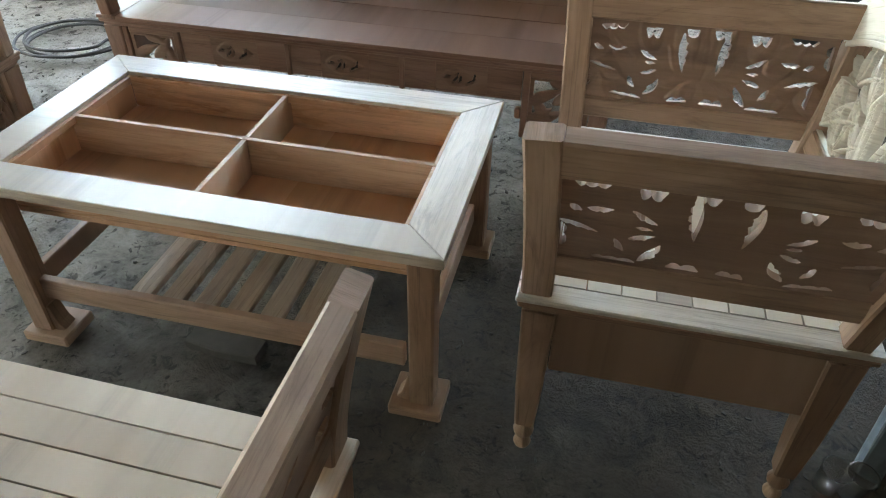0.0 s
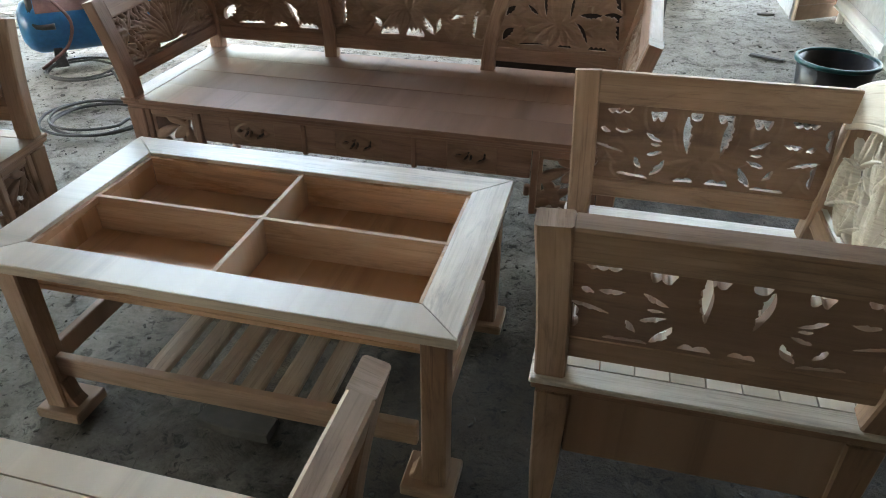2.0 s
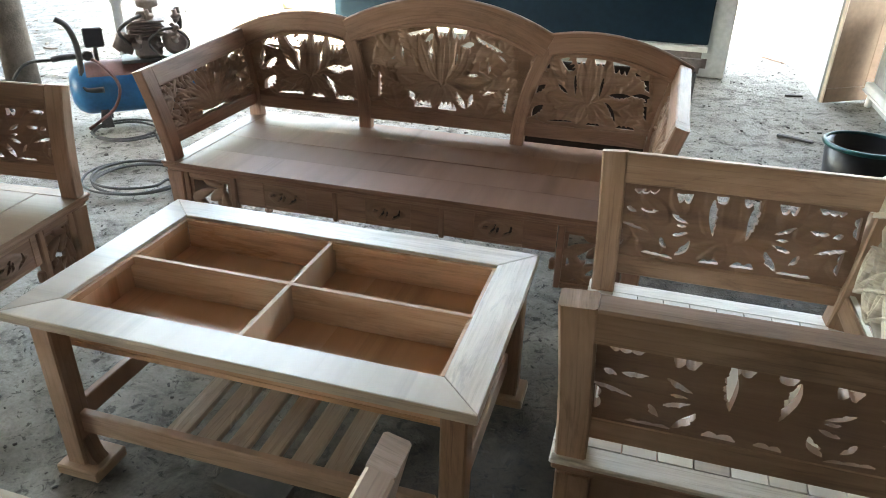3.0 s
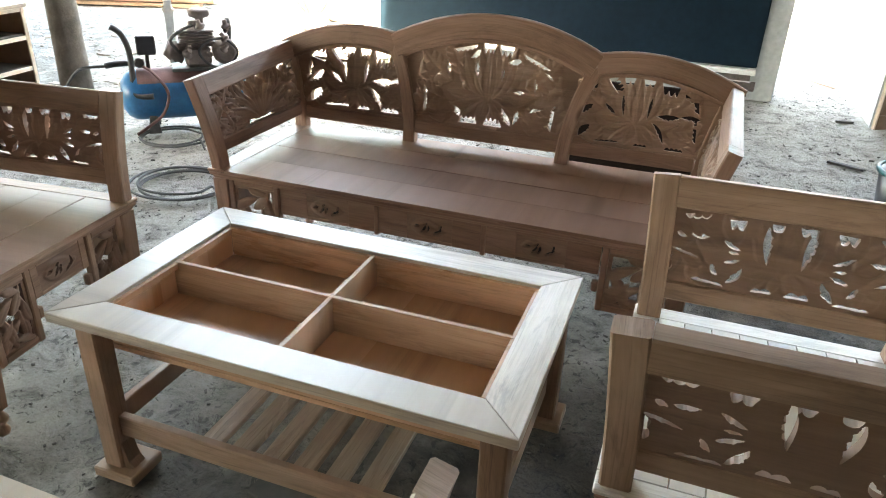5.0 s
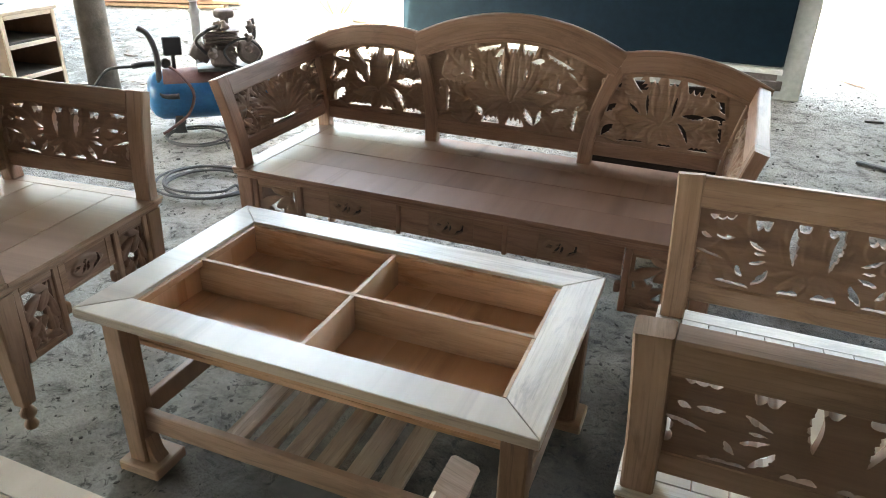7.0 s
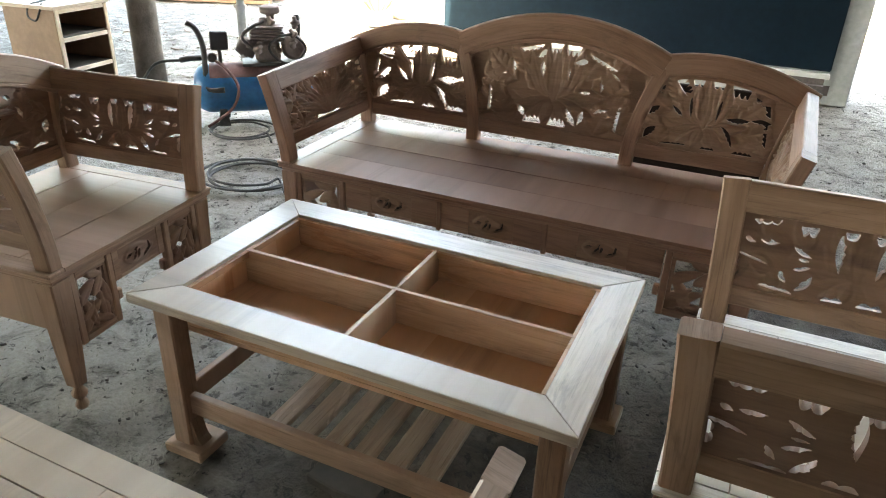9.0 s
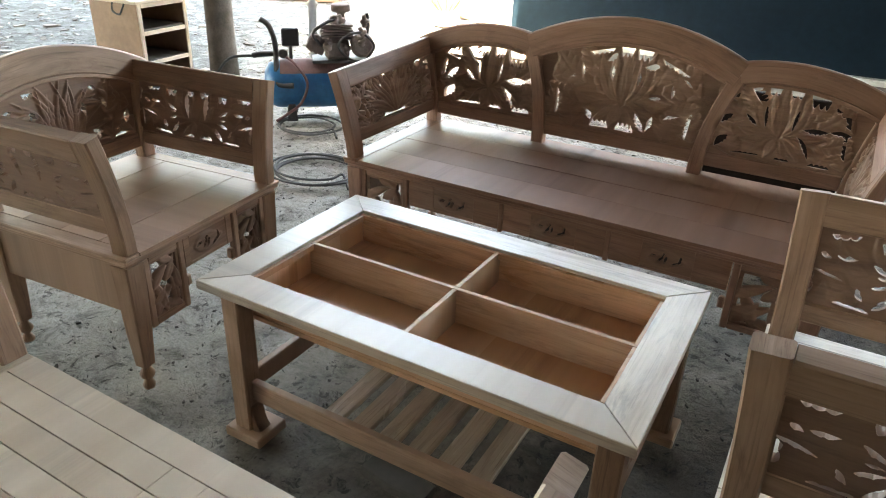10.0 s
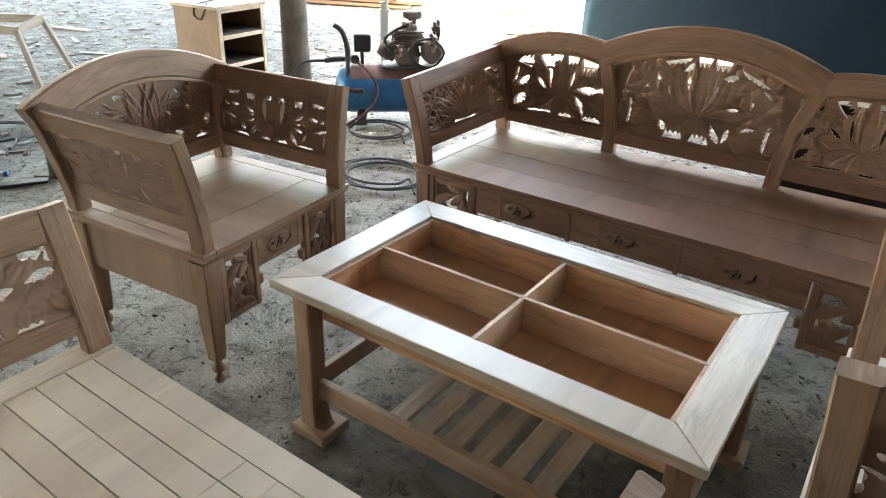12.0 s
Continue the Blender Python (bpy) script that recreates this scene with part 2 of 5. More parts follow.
GLASSY = mottled("dusty_white_plastic", (0.6, 0.62, 0.62), (0.75, 0.77, 0.77), 0.3, 6.0)
CLEAR, _nt, _p = mat_base("clear_plastic", 0.12)
_p.inputs["Transmission Weight"].default_value = 0.9
_p.inputs["IOR"].default_value = 1.35
_p.inputs["Base Color"].default_value = rgb((0.8, 0.82, 0.82))
SLATE = mottled("blue_grey_primer", (0.09, 0.12, 0.14), (0.14, 0.175, 0.195), 0.55, 4.0)
DUSTY = mottled("dusty_scrap", (0.16, 0.155, 0.15), (0.26, 0.25, 0.24), 0.9, 8.0)
SHEET = mottled("roof_sheet", (0.09, 0.075, 0.062), (0.13, 0.11, 0.09), 0.7, 2.0)
WALLM = mottled("rough_plaster", (0.09, 0.074, 0.06), (0.13, 0.108, 0.09), 0.9, 1.5)


# ---- mesh helpers ----
def set_grain(bm, d):
    """Maps u along d, v across it."""
    d = Vector(d).normalized()
    e = d.orthogonal().normalized()
    g = d.cross(e)
    layer = bm.loops.layers.uv.verify()
    for f in bm.faces:
        for l in f.loops:
            co = l.vert.co
            l[layer].uv = (co.dot(d), co.dot(e) + co.dot(g))


def box(x0, x1, y0, y1, z0, z1, bev=0.003, grain=None):
    bm = bmesh.new()
    bmesh.ops.create_cube(bm, size=1, matrix=Matrix.LocRotScale(((x0 + x1) / 2, (y0 + y1) / 2, (z0 + z1) / 2), None, (abs(x1 - x0), abs(y1 - y0), abs(z1 - z0))))
    if bev:
        bmesh.ops.bevel(bm, geom=bm.edges[:], offset=bev, segments=1, affect="EDGES")
    size = (abs(x1 - x0), abs(y1 - y0), abs(z1 - z0))
    if grain is None:
        grain = [(1, 0, 0), (0, 1, 0), (0, 0, 1)][size.index(max(size))]
    set_grain(bm, grain)
    return bm


def bar(pts, across, half_a, half_b, chamfer=0.004):
    """A bar along pts. across: the sideways direction; half_a: half widths along it; half_b: half widths square to it (numbers or lists)."""
    pts = [Vector(p) for p in pts]
    n = len(pts)
    ha = half_a if isinstance(half_a, (list, tuple)) else [half_a] * n
    hb = half_b if isinstance(half_b, (list, tuple)) else [half_b] * n
    bm = bmesh.new()
    layer = bm.loops.layers.uv.verify()
    rings, us = [], [0.0]
    for i, p in enumerate(pts):
        if i:
            us.append(us[-1] + (p - pts[i - 1]).length)
        t = (pts[min(i + 1, n - 1)] - pts[max(i - 1, 0)]).normalized()
        a = Vector(across)
        a = (a - t * a.dot(t)).normalized()
        b = t.cross(a)
        c, A, B = chamfer, ha[i], hb[i]
        sec = [(A, B - c), (A - c, B), (-A + c, B), (-A, B - c), (-A, -B + c), (-A + c, -B), (A - c, -B), (A, -B + c)]
        rings.append(([bm.verts.new(p + a * s + b * r) for s, r in sec], sec))
    per = [0.0]
    sec = rings[0][1]
    for k in range(8):
        s, r = sec[k], sec[(k + 1) % 8]
        per.append(per[-1] + math.hypot(s[0] - r[0], s[1] - r[1]))
    for i in range(n - 1):
        for k in range(8):
            j = (k + 1) % 8
            f = bm.faces.new((rings[i][0][k], rings[i][0][j], rings[i + 1][0][j], rings[i + 1][0][k]))
            for l, uv in zip(f.loops, ((us[i], per[k]), (us[i], per[k + 1]), (us[i + 1], per[k + 1]), (us[i + 1], per[k]))):
                l[layer].uv = uv
    for ring, flip in ((rings[0][0], True), (rings[-1][0], False)):
        f = bm.faces.new(ring[::-1] if flip else ring)
        for l in f.loops:
            l[layer].uv = (l.vert.co.x * 3, l.vert.co.y * 3 + l.vert.co.z)
    bmesh.ops.recalc_face_normals(bm, faces=bm.faces[:])
    return bm


def lathe(profile, seg=20, matrix=None, caps=True):
    """profile: (radius, height) from the bottom up."""
    bm = bmesh.new()
    layer = bm.loops.layers.uv.verify()
    rings = [[bm.verts.new((max(r, 1e-4) * math.cos(2 * math.pi * k / seg), max(r, 1e-4) * math.sin(2 * math.pi * k / seg), h)) for k in range(seg)] for r, h in profile]
    for i in range(len(rings) - 1):
        for k in range(seg):
            j = (k + 1) % seg
            f = bm.faces.new((rings[i][k], rings[i][j], rings[i + 1][j], rings[i + 1][k]))
            f.smooth = True
            for l in f.loops:
                l[layer].uv = (l.vert.co.z, math.atan2(l.vert.co.y, l.vert.co.x) * 0.05)
    if caps:
        bm.faces.new(rings[0][::-1])
        bm.faces.new(rings[-1])
    else:
        for k in range(seg):
            bm.faces.new((rings[-1][k], rings[-1][(k + 1) % seg], rings[0][(k + 1) % seg], rings[0][k]))
    if matrix is not None:
        bm.transform(matrix)
    return bm


def tube(pts, radius, seg=8):
    """A round bar along pts (smooth curve of Catmull-Rom)."""
    pts = [Vector(p) for p in pts]
    fine = []
    for i in range(len(pts) - 1):
        p0, p1, p2, p3 = pts[max(i - 1, 0)], pts[i], pts[i + 1], pts[min(i + 2, len(pts) - 1)]
        for s in range(5):
            t = s / 5
            fine.append(0.5 * (2 * p1 + (p2 - p0) * t + (2 * p0 - 5 * p1 + 4 * p2 - p3) * t * t + (3 * p1 - p0 - 3 * p2 + p3) * t ** 3))
    fine.append(pts[-1])
    bm = bmesh.new()
    rings = []
    for i, p in enumerate(fine):
        t = (fine[min(i + 1, len(fine) - 1)] - fine[max(i - 1, 0)]).normalized()
        a = t.cross(Vector((0.123, 0.2, 0.97))).normalized()
        b = t.cross(a)
        rings.append([bm.verts.new(p + radius * (a * math.cos(2 * math.pi * k / seg) + b * math.sin(2 * math.pi * k / seg))) for k in range(seg)])
    for i in range(len(rings) - 1):
        for k in range(seg):
            bm.faces.new((rings[i][k], rings[i][(k + 1) % seg], rings[i + 1][(k + 1) % seg], rings[i + 1][k])).smooth = True
    bm.faces.new(rings[0][::-1])
    bm.faces.new(rings[-1])
    bmesh.ops.recalc_face_normals(bm, faces=bm.faces[:])
    return bm


def mesh_of(bm, name, material):
    me = bpy.data.meshes.new(name)
    bm.to_mesh(me)
    bm.free()
    me.materials.append(material)
    return me


def part(name, bm, material, parent, label=""):
    ob = new(name, mesh_of(bm, name, material) if isinstance(bm, bmesh.types.BMesh) else bm)
    ob.parent = parent
    return tagged(ob, label)


def thing(name, label, category, group="", at=None):
    ob = new(name)
    ob.empty_display_size = 0.1
    if at is not None:
        ob.matrix_basis = at
    return tagged(ob, label, category, group)


def solid(name, bm, material, label, category, kind="", group="", at=None):
    ob = new(name, mesh_of(bm, name, material))
    if at is not None:
        ob.matrix_basis = at
    return tagged(ob, label, category, group, kind)

# ---- carved panels ----
# A leaf or an opening: where it starts, its heading, length, half width and bend.
# lobes: 0 for a smooth petal, more for an acanthus leaf with that many lobes a side. fringe: an opening with one straight and one scalloped side.
Leaf = collections.namedtuple("Leaf", "x z ang length width bend lobes fringe", defaults=(0, False))


def leaf_axes(U, V, leaf):
    """Along the leaf from 0 to 1, and across it in metres."""
    c, s = math.cos(radians(leaf.ang)), math.sin(radians(leaf.ang))
    dx, dy = U - leaf.x, V - leaf.z
    a, b = (dx * c + dy * s) / leaf.length, (-dx * s + dy * c)
    return a, b - leaf.bend * leaf.length * np.clip(a, 0, 1) ** 2


def leaf_relief(U, V, leaf, relief):
    """How far inside the leaf each point lies, and the height of its carved face."""
    a, b = leaf_axes(U, V, leaf)
    t = np.clip(a, 0, 1)
    if leaf.lobes:
        prof = leaf.width * np.maximum(np.sin(np.pi * t ** 0.8) ** 0.7, 0.22 * (1 - t))
        turn = np.sqrt(np.abs(np.sin(np.pi * leaf.lobes * np.clip(t - 0.45 * np.abs(b) / leaf.length, 0, 1))))
        prof = prof * (0.58 + 0.42 * turn) + 1e-6
    else:
        prof = leaf.width * np.clip(np.sin(np.pi * t ** 0.75), 0, 1) ** 0.9 + 1e-6
        turn = 1.0
    w = np.abs(b) / prof
    inside = np.where((a > 0) & (a < 1), prof - np.abs(b), -0.02)
    h = 0.45 + 0.55 * np.sqrt(np.clip(1 - w * w, 0, 1)) - 0.45 * np.exp(-(w / 0.16) ** 2)
    if leaf.lobes:
        h = h - 0.38 * (1 - turn) * np.clip(w * 2.5, 0, 1)
    else:
        h = h - 0.22 * np.exp(-((w - 0.55) / 0.13) ** 2)
    return inside, relief * h * np.clip(inside / 0.0025, 0, 1) ** 0.5


def opening(U, V, leaf):
    """How far inside a cut each point lies."""
    a, b = leaf_axes(U, V, leaf)
    t = np.clip(a, 0, 1)
    if leaf.fringe:
        n = max(1, round(leaf.length / 0.018))
        b = math.copysign(1, leaf.width) * b
        scallop = abs(leaf.width) * (0.35 + 0.65 * np.sqrt(np.abs(np.sin(np.pi * n * t ** 1.15)))) * np.minimum(1.0, 5 * np.minimum(t, 1 - t) + 0.2)
        inside = np.minimum(b + 0.0015, 2 * scallop - b)
    else:
        half = leaf.width * np.clip(np.sin(np.pi * t ** 1.25), 0, 1) ** 0.8
        rag = half * (0.85 + 0.2 * np.sin(t * leaf.length * 420 + leaf.ang) + 0.12 * np.sin(t * leaf.length * 900))
        inside = np.minimum(half - b, rag + b)
    return np.where((a > 0) & (a < 1), inside, -0.02)


def carved(outline, leaves, holes, nx, ny, thick, openwork, relief=0.007):
    """A pierced, carved board. outline: (x0, x1, z0, top) with top(x) its upper edge; leaves are raised; holes are cut through;
    openwork: whatever no leaf covers is cut away too. It stands in the xz plane, its carved face towards -y."""
    x0, x1, z0, top = outline
    us = np.linspace(x0, x1, nx + 1)
    U = np.repeat(us[:, None], ny + 1, axis=1)
    tops = np.array([top(float(x)) for x in us])
    V = z0 + (tops - z0)[:, None] * np.linspace(0, 1, ny + 1)[None, :]
    H = np.zeros_like(U)
    F = np.full_like(U, -0.02 if openwork else 0.02)
    for k, lf in enumerate(leaves):
        inside, h = leaf_relief(U, V, Leaf(*lf), relief)
        h = h + relief * 0.3 * (1 + math.sin(k * 2.4)) * np.clip(inside / 0.002, 0, 1)
        H = np.where(inside > 0, np.maximum(h, H * 0.5), np.where(inside > -0.0025, H * 0.6, H))
        if openwork:
            F = np.maximum(F, inside)
    for _ in range(2):  # the gouge leaves soft shoulders
        P = np.pad(H, 1, mode="edge")
        H = (P[:-2, 1:-1] + P[2:, 1:-1] + P[1:-1, :-2] + P[1:-1, 2:] + 2 * H) / 6
    mid = top((x0 + x1) / 2)
    Vh = z0 + (V - z0) * ((mid - z0) / (tops - z0))[:, None]
    for ho in holes:
        F = np.minimum(F, -opening(U, Vh, Leaf(*ho)))
    rim = 0.006
    edge = np.minimum(np.minimum(U - x0, x1 - U), np.minimum(V - z0, tops[:, None] - V))
    F = np.maximum(F, rim - edge)
    verts, faces, index = [], [], {}

    def vert(key, x, y, z):
        if key not in index:
            index[key] = len(verts)
            verts.append((x, y, z))
        return index[key]

    for i in range(nx):
        for j in range(ny):
            ring = [(i, j), (i + 1, j), (i + 1, j + 1), (i, j + 1)]
            f = [F[q] for q in ring]
            if max(f) <= 0:
                continue
            loop, cut = [], []
            for q in range(4):
                p, r = ring[q], ring[(q + 1) % 4]
                if F[p] > 0:
                    loop.append((p, U[p], V[p], H[p]))
                if (F[p] > 0) != (F[r] > 0):
                    t = F[p] / (F[p] - F[r])
                    key = (min(p, r), max(p, r))
                    loop.append((key, U[p] + t * (U[r] - U[p]), V[p] + t * (V[r] - V[p]), H[p] + t * (H[r] - H[p])))
                    cut.append(len(loop) - 1)
            fr = [vert((k, 0), x, -thick / 2 - h, z) for k, x, z, h in loop]
            bk = [vert((k, 1), x, thick / 2 + (h * 0.5 if openwork else h * 0.06), z) for k, x, z, h in loop]
            faces.append(fr)
            faces.append(bk[::-1])
            n = len(loop)
            for q in range(n):
                r = (q + 1) % n
                on_cut = q in cut and r in cut
                if on_cut and isinstance(loop[q][0][0], tuple) and isinstance(loop[r][0][0], tuple):
                    faces.append([fr[r], fr[q], bk[q], bk[r]])
    me = bpy.data.meshes.new("carving")
    me.from_pydata(verts, [], faces)
    me.materials.append(CARVED_SHADED)
    me.polygons.foreach_set("use_smooth", [True] * len(me.polygons))
    me.set_sharp_from_angle(angle=radians(42))
    uv = me.uv_layers.new(name="UVMap")
    co = np.array(verts)
    idx = np.zeros(len(me.loops), dtype=np.int32)
    me.loops.foreach_get("vertex_index", idx)
    flat = np.stack([co[idx, 0], co[idx, 2]], axis=1).astype(np.float32).ravel()
    uv.data.foreach_set("uv", flat)
    return me


def mirrored(items):
    """The items of one half, and the same on the other side, a little uneven as hand work is."""
    rnd = random.Random(len(items))
    out = []
    for q in items:
        q = Leaf(*q)
        u = rnd.uniform
        out.append(q)
        out.append(q._replace(x=-q.x + u(-0.003, 0.003), z=q.z + u(-0.002, 0.002), ang=180 - q.ang + u(-6, 6), length=q.length * u(0.8, 1.08), width=q.width * u(0.8, 1.1) * (-1 if q.fringe else 1), bend=-q.bend))
    return out


def lotus_leaves(w, z0, h):
    """A lotus bud over drooping fronds, between lobed acanthus leaves; w: half the panel's width."""
    half = [(0.97, 0.05, 108, 0.52, 0.17, 0.25, 6), (0.60, 0.00, 78, 0.46, 0.16, -0.2, 6), (0.98, 0.52, 150, 0.48, 0.15, 0.2, 6), (0.50, 0.50, 30, 0.52, 0.17, 0.25, 6),
            (0.40, 0.58, 72, 0.44, 0.15, -0.2, 6), (0.62, 0.30, 10, 0.34, 0.12, 0.2, 5), (0.05, 0.34, 30, 0.46, 0.10, 0.3, 5), (0.05, 0.34, -4, 0.52, 0.085, 0.2, 0),
            (0.04, 0.33, -28, 0.46, 0.085, 0.2, 0), (0.03, 0.32, -52, 0.38, 0.085, 0.15, 0), (0.02, 0.31, -75, 0.33, 0.075, 0.1, 0), (0.05, 0.36, 52, 0.60, 0.10, 0.25, 0),
            (0.03, 0.36, 70, 0.64, 0.10, 0.14, 0), (0.015, 0.36, 82, 0.66, 0.08, 0.03, 0)]
    return mirrored([(w * x, z0 + h * z, a, l * h, f * h, b, n) for x, z, a, l, f, b, n in half]) + [(0.0, z0 + h * 0.30, 90, h * 0.66, h * 0.07, 0.0)]


def lotus_cuts(w, z0, h, rows, wide=1.0):
    return [(w * x, z0 + h * z, a, l * h * wide ** 0.4, f * h * wide, b, 0, bool(fr)) for x, z, a, l, f, b, fr in rows]


# openings of the two end panels and of the middle panel of a long back: place across and up the panel, heading, length, half width, bend, fringed
END_CUTS = ((-0.20, 0.42, 97, 0.36, 0.030, 0.0, 0), (0.17, 0.42, 83, 0.36, 0.028, 0.0, 0), (-0.95, 0.93, -28, 0.30, 0.075, 0.0, 1), (-0.50, 0.98, -58, 0.30, 0.070, 0.1, 1), (-0.27, 1.0, 0, 0.18, -0.06, 0.0, 1),
            (0.03, 1.0, 0, 0.19, -0.06, 0.0, 1), (0.32, 0.99, 0, 0.28, -0.095, 0.0, 1), (0.68, 0.92, -20, 0.24, -0.035, 0.0, 1), (-0.95, 0.44, 22, 0.30, 0.060, 0.2, 0), (-0.52, 0.62, -48, 0.26, 0.035, 0.1, 0),
            (-0.88, 0.06, 64, 0.28, 0.075, -0.2, 0), (0.30, 0.50, -4, 0.36, 0.055, 0.2, 0), (0.66, 0.55, 14, 0.32, 0.050, -0.1, 0))
END_CUTS_LOW = ((0.24, 0.40, -28, 0.36, 0.045, -0.5, 0), (-0.62, 0.02, 2, 0.42, 0.014, 0.0, 1), (0.02, 0.015, 0, 0.22, 0.02, 0.0, 1), (0.50, 0.015, 0, 0.30, 0.03, 0.0, 1), (0.95, 0.20, 95, 0.42, 0.025, 0.0, 1),
                (0.93, 0.68, 100, 0.24, 0.035, 0.0, 1), (-0.98, 0.5, 82, 0.3, -0.022, 0.0, 1))
MID_CUTS = ((-0.52, 0.93, 8, 0.30, -0.026, 0.0, 1), (-0.28, 0.82, 25, 0.15, 0.042, 0.2, 0), (-0.13, 0.99, 0, 0.17, -0.055, 0.0, 1), (0.09, 0.99, 0, 0.19, -0.06, 0.0, 1), (-0.16, 0.58, 97, 0.20, 0.032, 0.0, 0),
            (0.17, 0.56, 80, 0.17, 0.020, 0.1, 0), (0.22, 0.80, 5, 0.18, 0.040, 0.2, 0), (0.42, 0.94, -14, 0.36, -0.024, 0.0, 1), (0.72, 0.80, -30, 0.14, 0.022, 0.0, 0), (-0.56, 0.58, 88, 0.22, 0.025, 0.2, 0),
            (-0.38, 0.015, 2, 0.24, 0.045, 0.0, 1), (-0.04, 0.015, 0, 0.24, 0.05, 0.0, 1), (0.20, 0.26, -70, 0.24, 0.040, 0.2, 0), (0.33, 0.46, 4, 0.15, 0.022, 0.1, 0))
MID_CUTS_EDGE = ((-0.88, 0.12, 92, 0.36, -0.022, 0.0, 1), (-0.46, 0.22, -58, 0.15, 0.040, 0.0, 0), (0.36, 0.06, 60, 0.20, 0.035, 0.2, 0), (0.56, 0.24, 40, 0.22, 0.030, -0.2, 0), (0.88, 0.05, 86, 0.36, 0.022, 0.0, 1),
                 (0.62, 0.52, 75, 0.16, 0.025, 0.3, 0), (-0.74, 0.62, 20, 0.10, 0.02, 0.0, 0))


def arm_carving():
    """The pierced board of an arm, 0.43 long and 0.15 high, centred."""
    w, h = 0.215, 0.075
    leaves = [Leaf(*q)._replace(lobes=0) for q in lotus_leaves(w, -h, 2 * h)]
    half = [(0.13, -0.25, 79, 0.075, 0.0085, 0.05), (0.055, 0.93, 0, 0.030, -0.0065, 0.0, 0, True), (0.34, 0.90, 0, 0.034, -0.0075, 0.0, 0, True), (0.64, 0.93, -2, 0.046, -0.004, 0.0, 0, True), (0.97, 0.20, 92, 0.040, 0.005, 0.0, 0, True),
            (0.34, 0.04, 16, 0.040, 0.0048, 0.2), (0.36, -0.10, 2, 0.024, 0.003, 0.0), (0.34, -0.22, -24, 0.036, 0.0048, 0.1), (0.60, 0.30, -16, 0.034, 0.0050, 0.2), (0.78, 0.16, 22, 0.020, 0.005, 0.0),
            (0.66, -0.34, 20, 0.060, 0.0040, -0.1), (0.30, -0.40, -72, 0.042, 0.0075, 0.3), (0.50, -0.72, 40, 0.026, 0.0050, 0.2), (0.05, -0.94, 0, 0.042, 0.0045, 0.0, 0, True), (0.42, -0.95, 0, 0.060, 0.0022, 0.0, 0, True), (0.88, -0.80, 86, 0.042, 0.0035, 0.0, 0, True)]
    holes = mirrored([(w * q[0], h * q[1] * (0.82 if q[1] > 0 else 0.92), *q[2:]) for q in half])
    return carved((-w, w, -h, lambda x: h), leaves, holes, 240, 84, 0.016, False, 0.004)


def covers(leaves, U, V):
    got = np.zeros(U.shape, dtype=bool)
    for lf in leaves:
        got |= leaf_relief(U, V, Leaf(*lf), 0.0)[0] > 0
    return got


def fountain(w, z0, h):
    """Curling fronds that rise close together from the middle of the foot, over lobed leaves."""
    half = []
    for k in range(9):
        half.append((w * 0.02 * k * 0.4, z0 + h * 0.10, 88 - 9.5 * k, h * (0.84 - 0.03 * k), h * 0.05, 0.50 + 0.04 * k if k % 2 else -0.32))
    for k in range(4):
        half.append((w * (0.16 + 0.05 * k), z0 + h * (0.42 + 0.05 * k), 100 - 30 * k, h * 0.34, h * 0.045, -0.35))
    side = [(0.95, 0.05, 115, 0.55, 0.16, 0.25, 4), (0.98, 0.4, 150, 0.5, 0.14, 0.2, 4), (0.6, 0.02, 70, 0.5, 0.14, -0.2, 4), (0.62, 0.4, 60, 0.45, 0.14, 0.2, 4)]
    return mirrored([(w * x, z0 + h * z, a, l * h, f * h, b, n) for x, z, a, l, f, b, n in side] + half)


def loose_strands(w, z0, h):
    """Thin fronds that flow up and outwards like hair, with gaps between them."""
    rnd = random.Random(31)
    half = []
    for x, z, a0, a1, n, reach in ((0.02, 0.04, 88, 14, 9, 1.0), (0.50, 0.02, 128, 20, 7, 0.62), (0.92, 0.05, 140, 70, 5, 0.66), (0.34, 0.48, 110, 10, 6, 0.50), (0.72, 0.50, 130, 0, 5, 0.42)):
        for k in range(n):
            a = a0 + (a1 - a0) * k / (n - 1) + rnd.uniform(-3, 3)
            half.append((w * x + rnd.uniform(-0.006, 0.006), z0 + h * z + rnd.uniform(-0.004, 0.004), a, h * reach * rnd.uniform(0.8, 1.05), rnd.uniform(0.0038, 0.0056), rnd.choice((-0.34, -0.2, 0.16, 0.28))))
    return mirrored(half)


FOUNTAIN_CUTS = ((-0.90, 0.55, 20, 0.18, 0.045, 0.0, 0), (-0.66, 0.74, 10, 0.16, 0.04, 0.0, 0), (-0.36, 0.93, -10, 0.16, -0.03, 0.0, 1), (-0.30, 0.50, 95, 0.18, 0.04, 0.1, 0), (0.33, 0.42, 80, 0.20, 0.03, 0.2, 0), (0.48, 0.86, -20, 0.13, 0.035, 0.0, 0),
                 (0.62, 0.50, 80, 0.18, 0.03, 0.3, 0), (0.86, 0.20, 70, 0.24, 0.055, 0.0, 0), (0.36, 0.22, -30, 0.20, 0.03, 0.2, 0), (0.42, 0.06, 60, 0.16, 0.03, 0.0, 0), (0.66, 0.02, 2, 0.26, 0.022, 0.0, 1), (0.24, 0.02, 2, 0.18, 0.025, 0.0, 1), (-0.5, 0.02, 0, 0.3, 0.022, 0.0, 1))


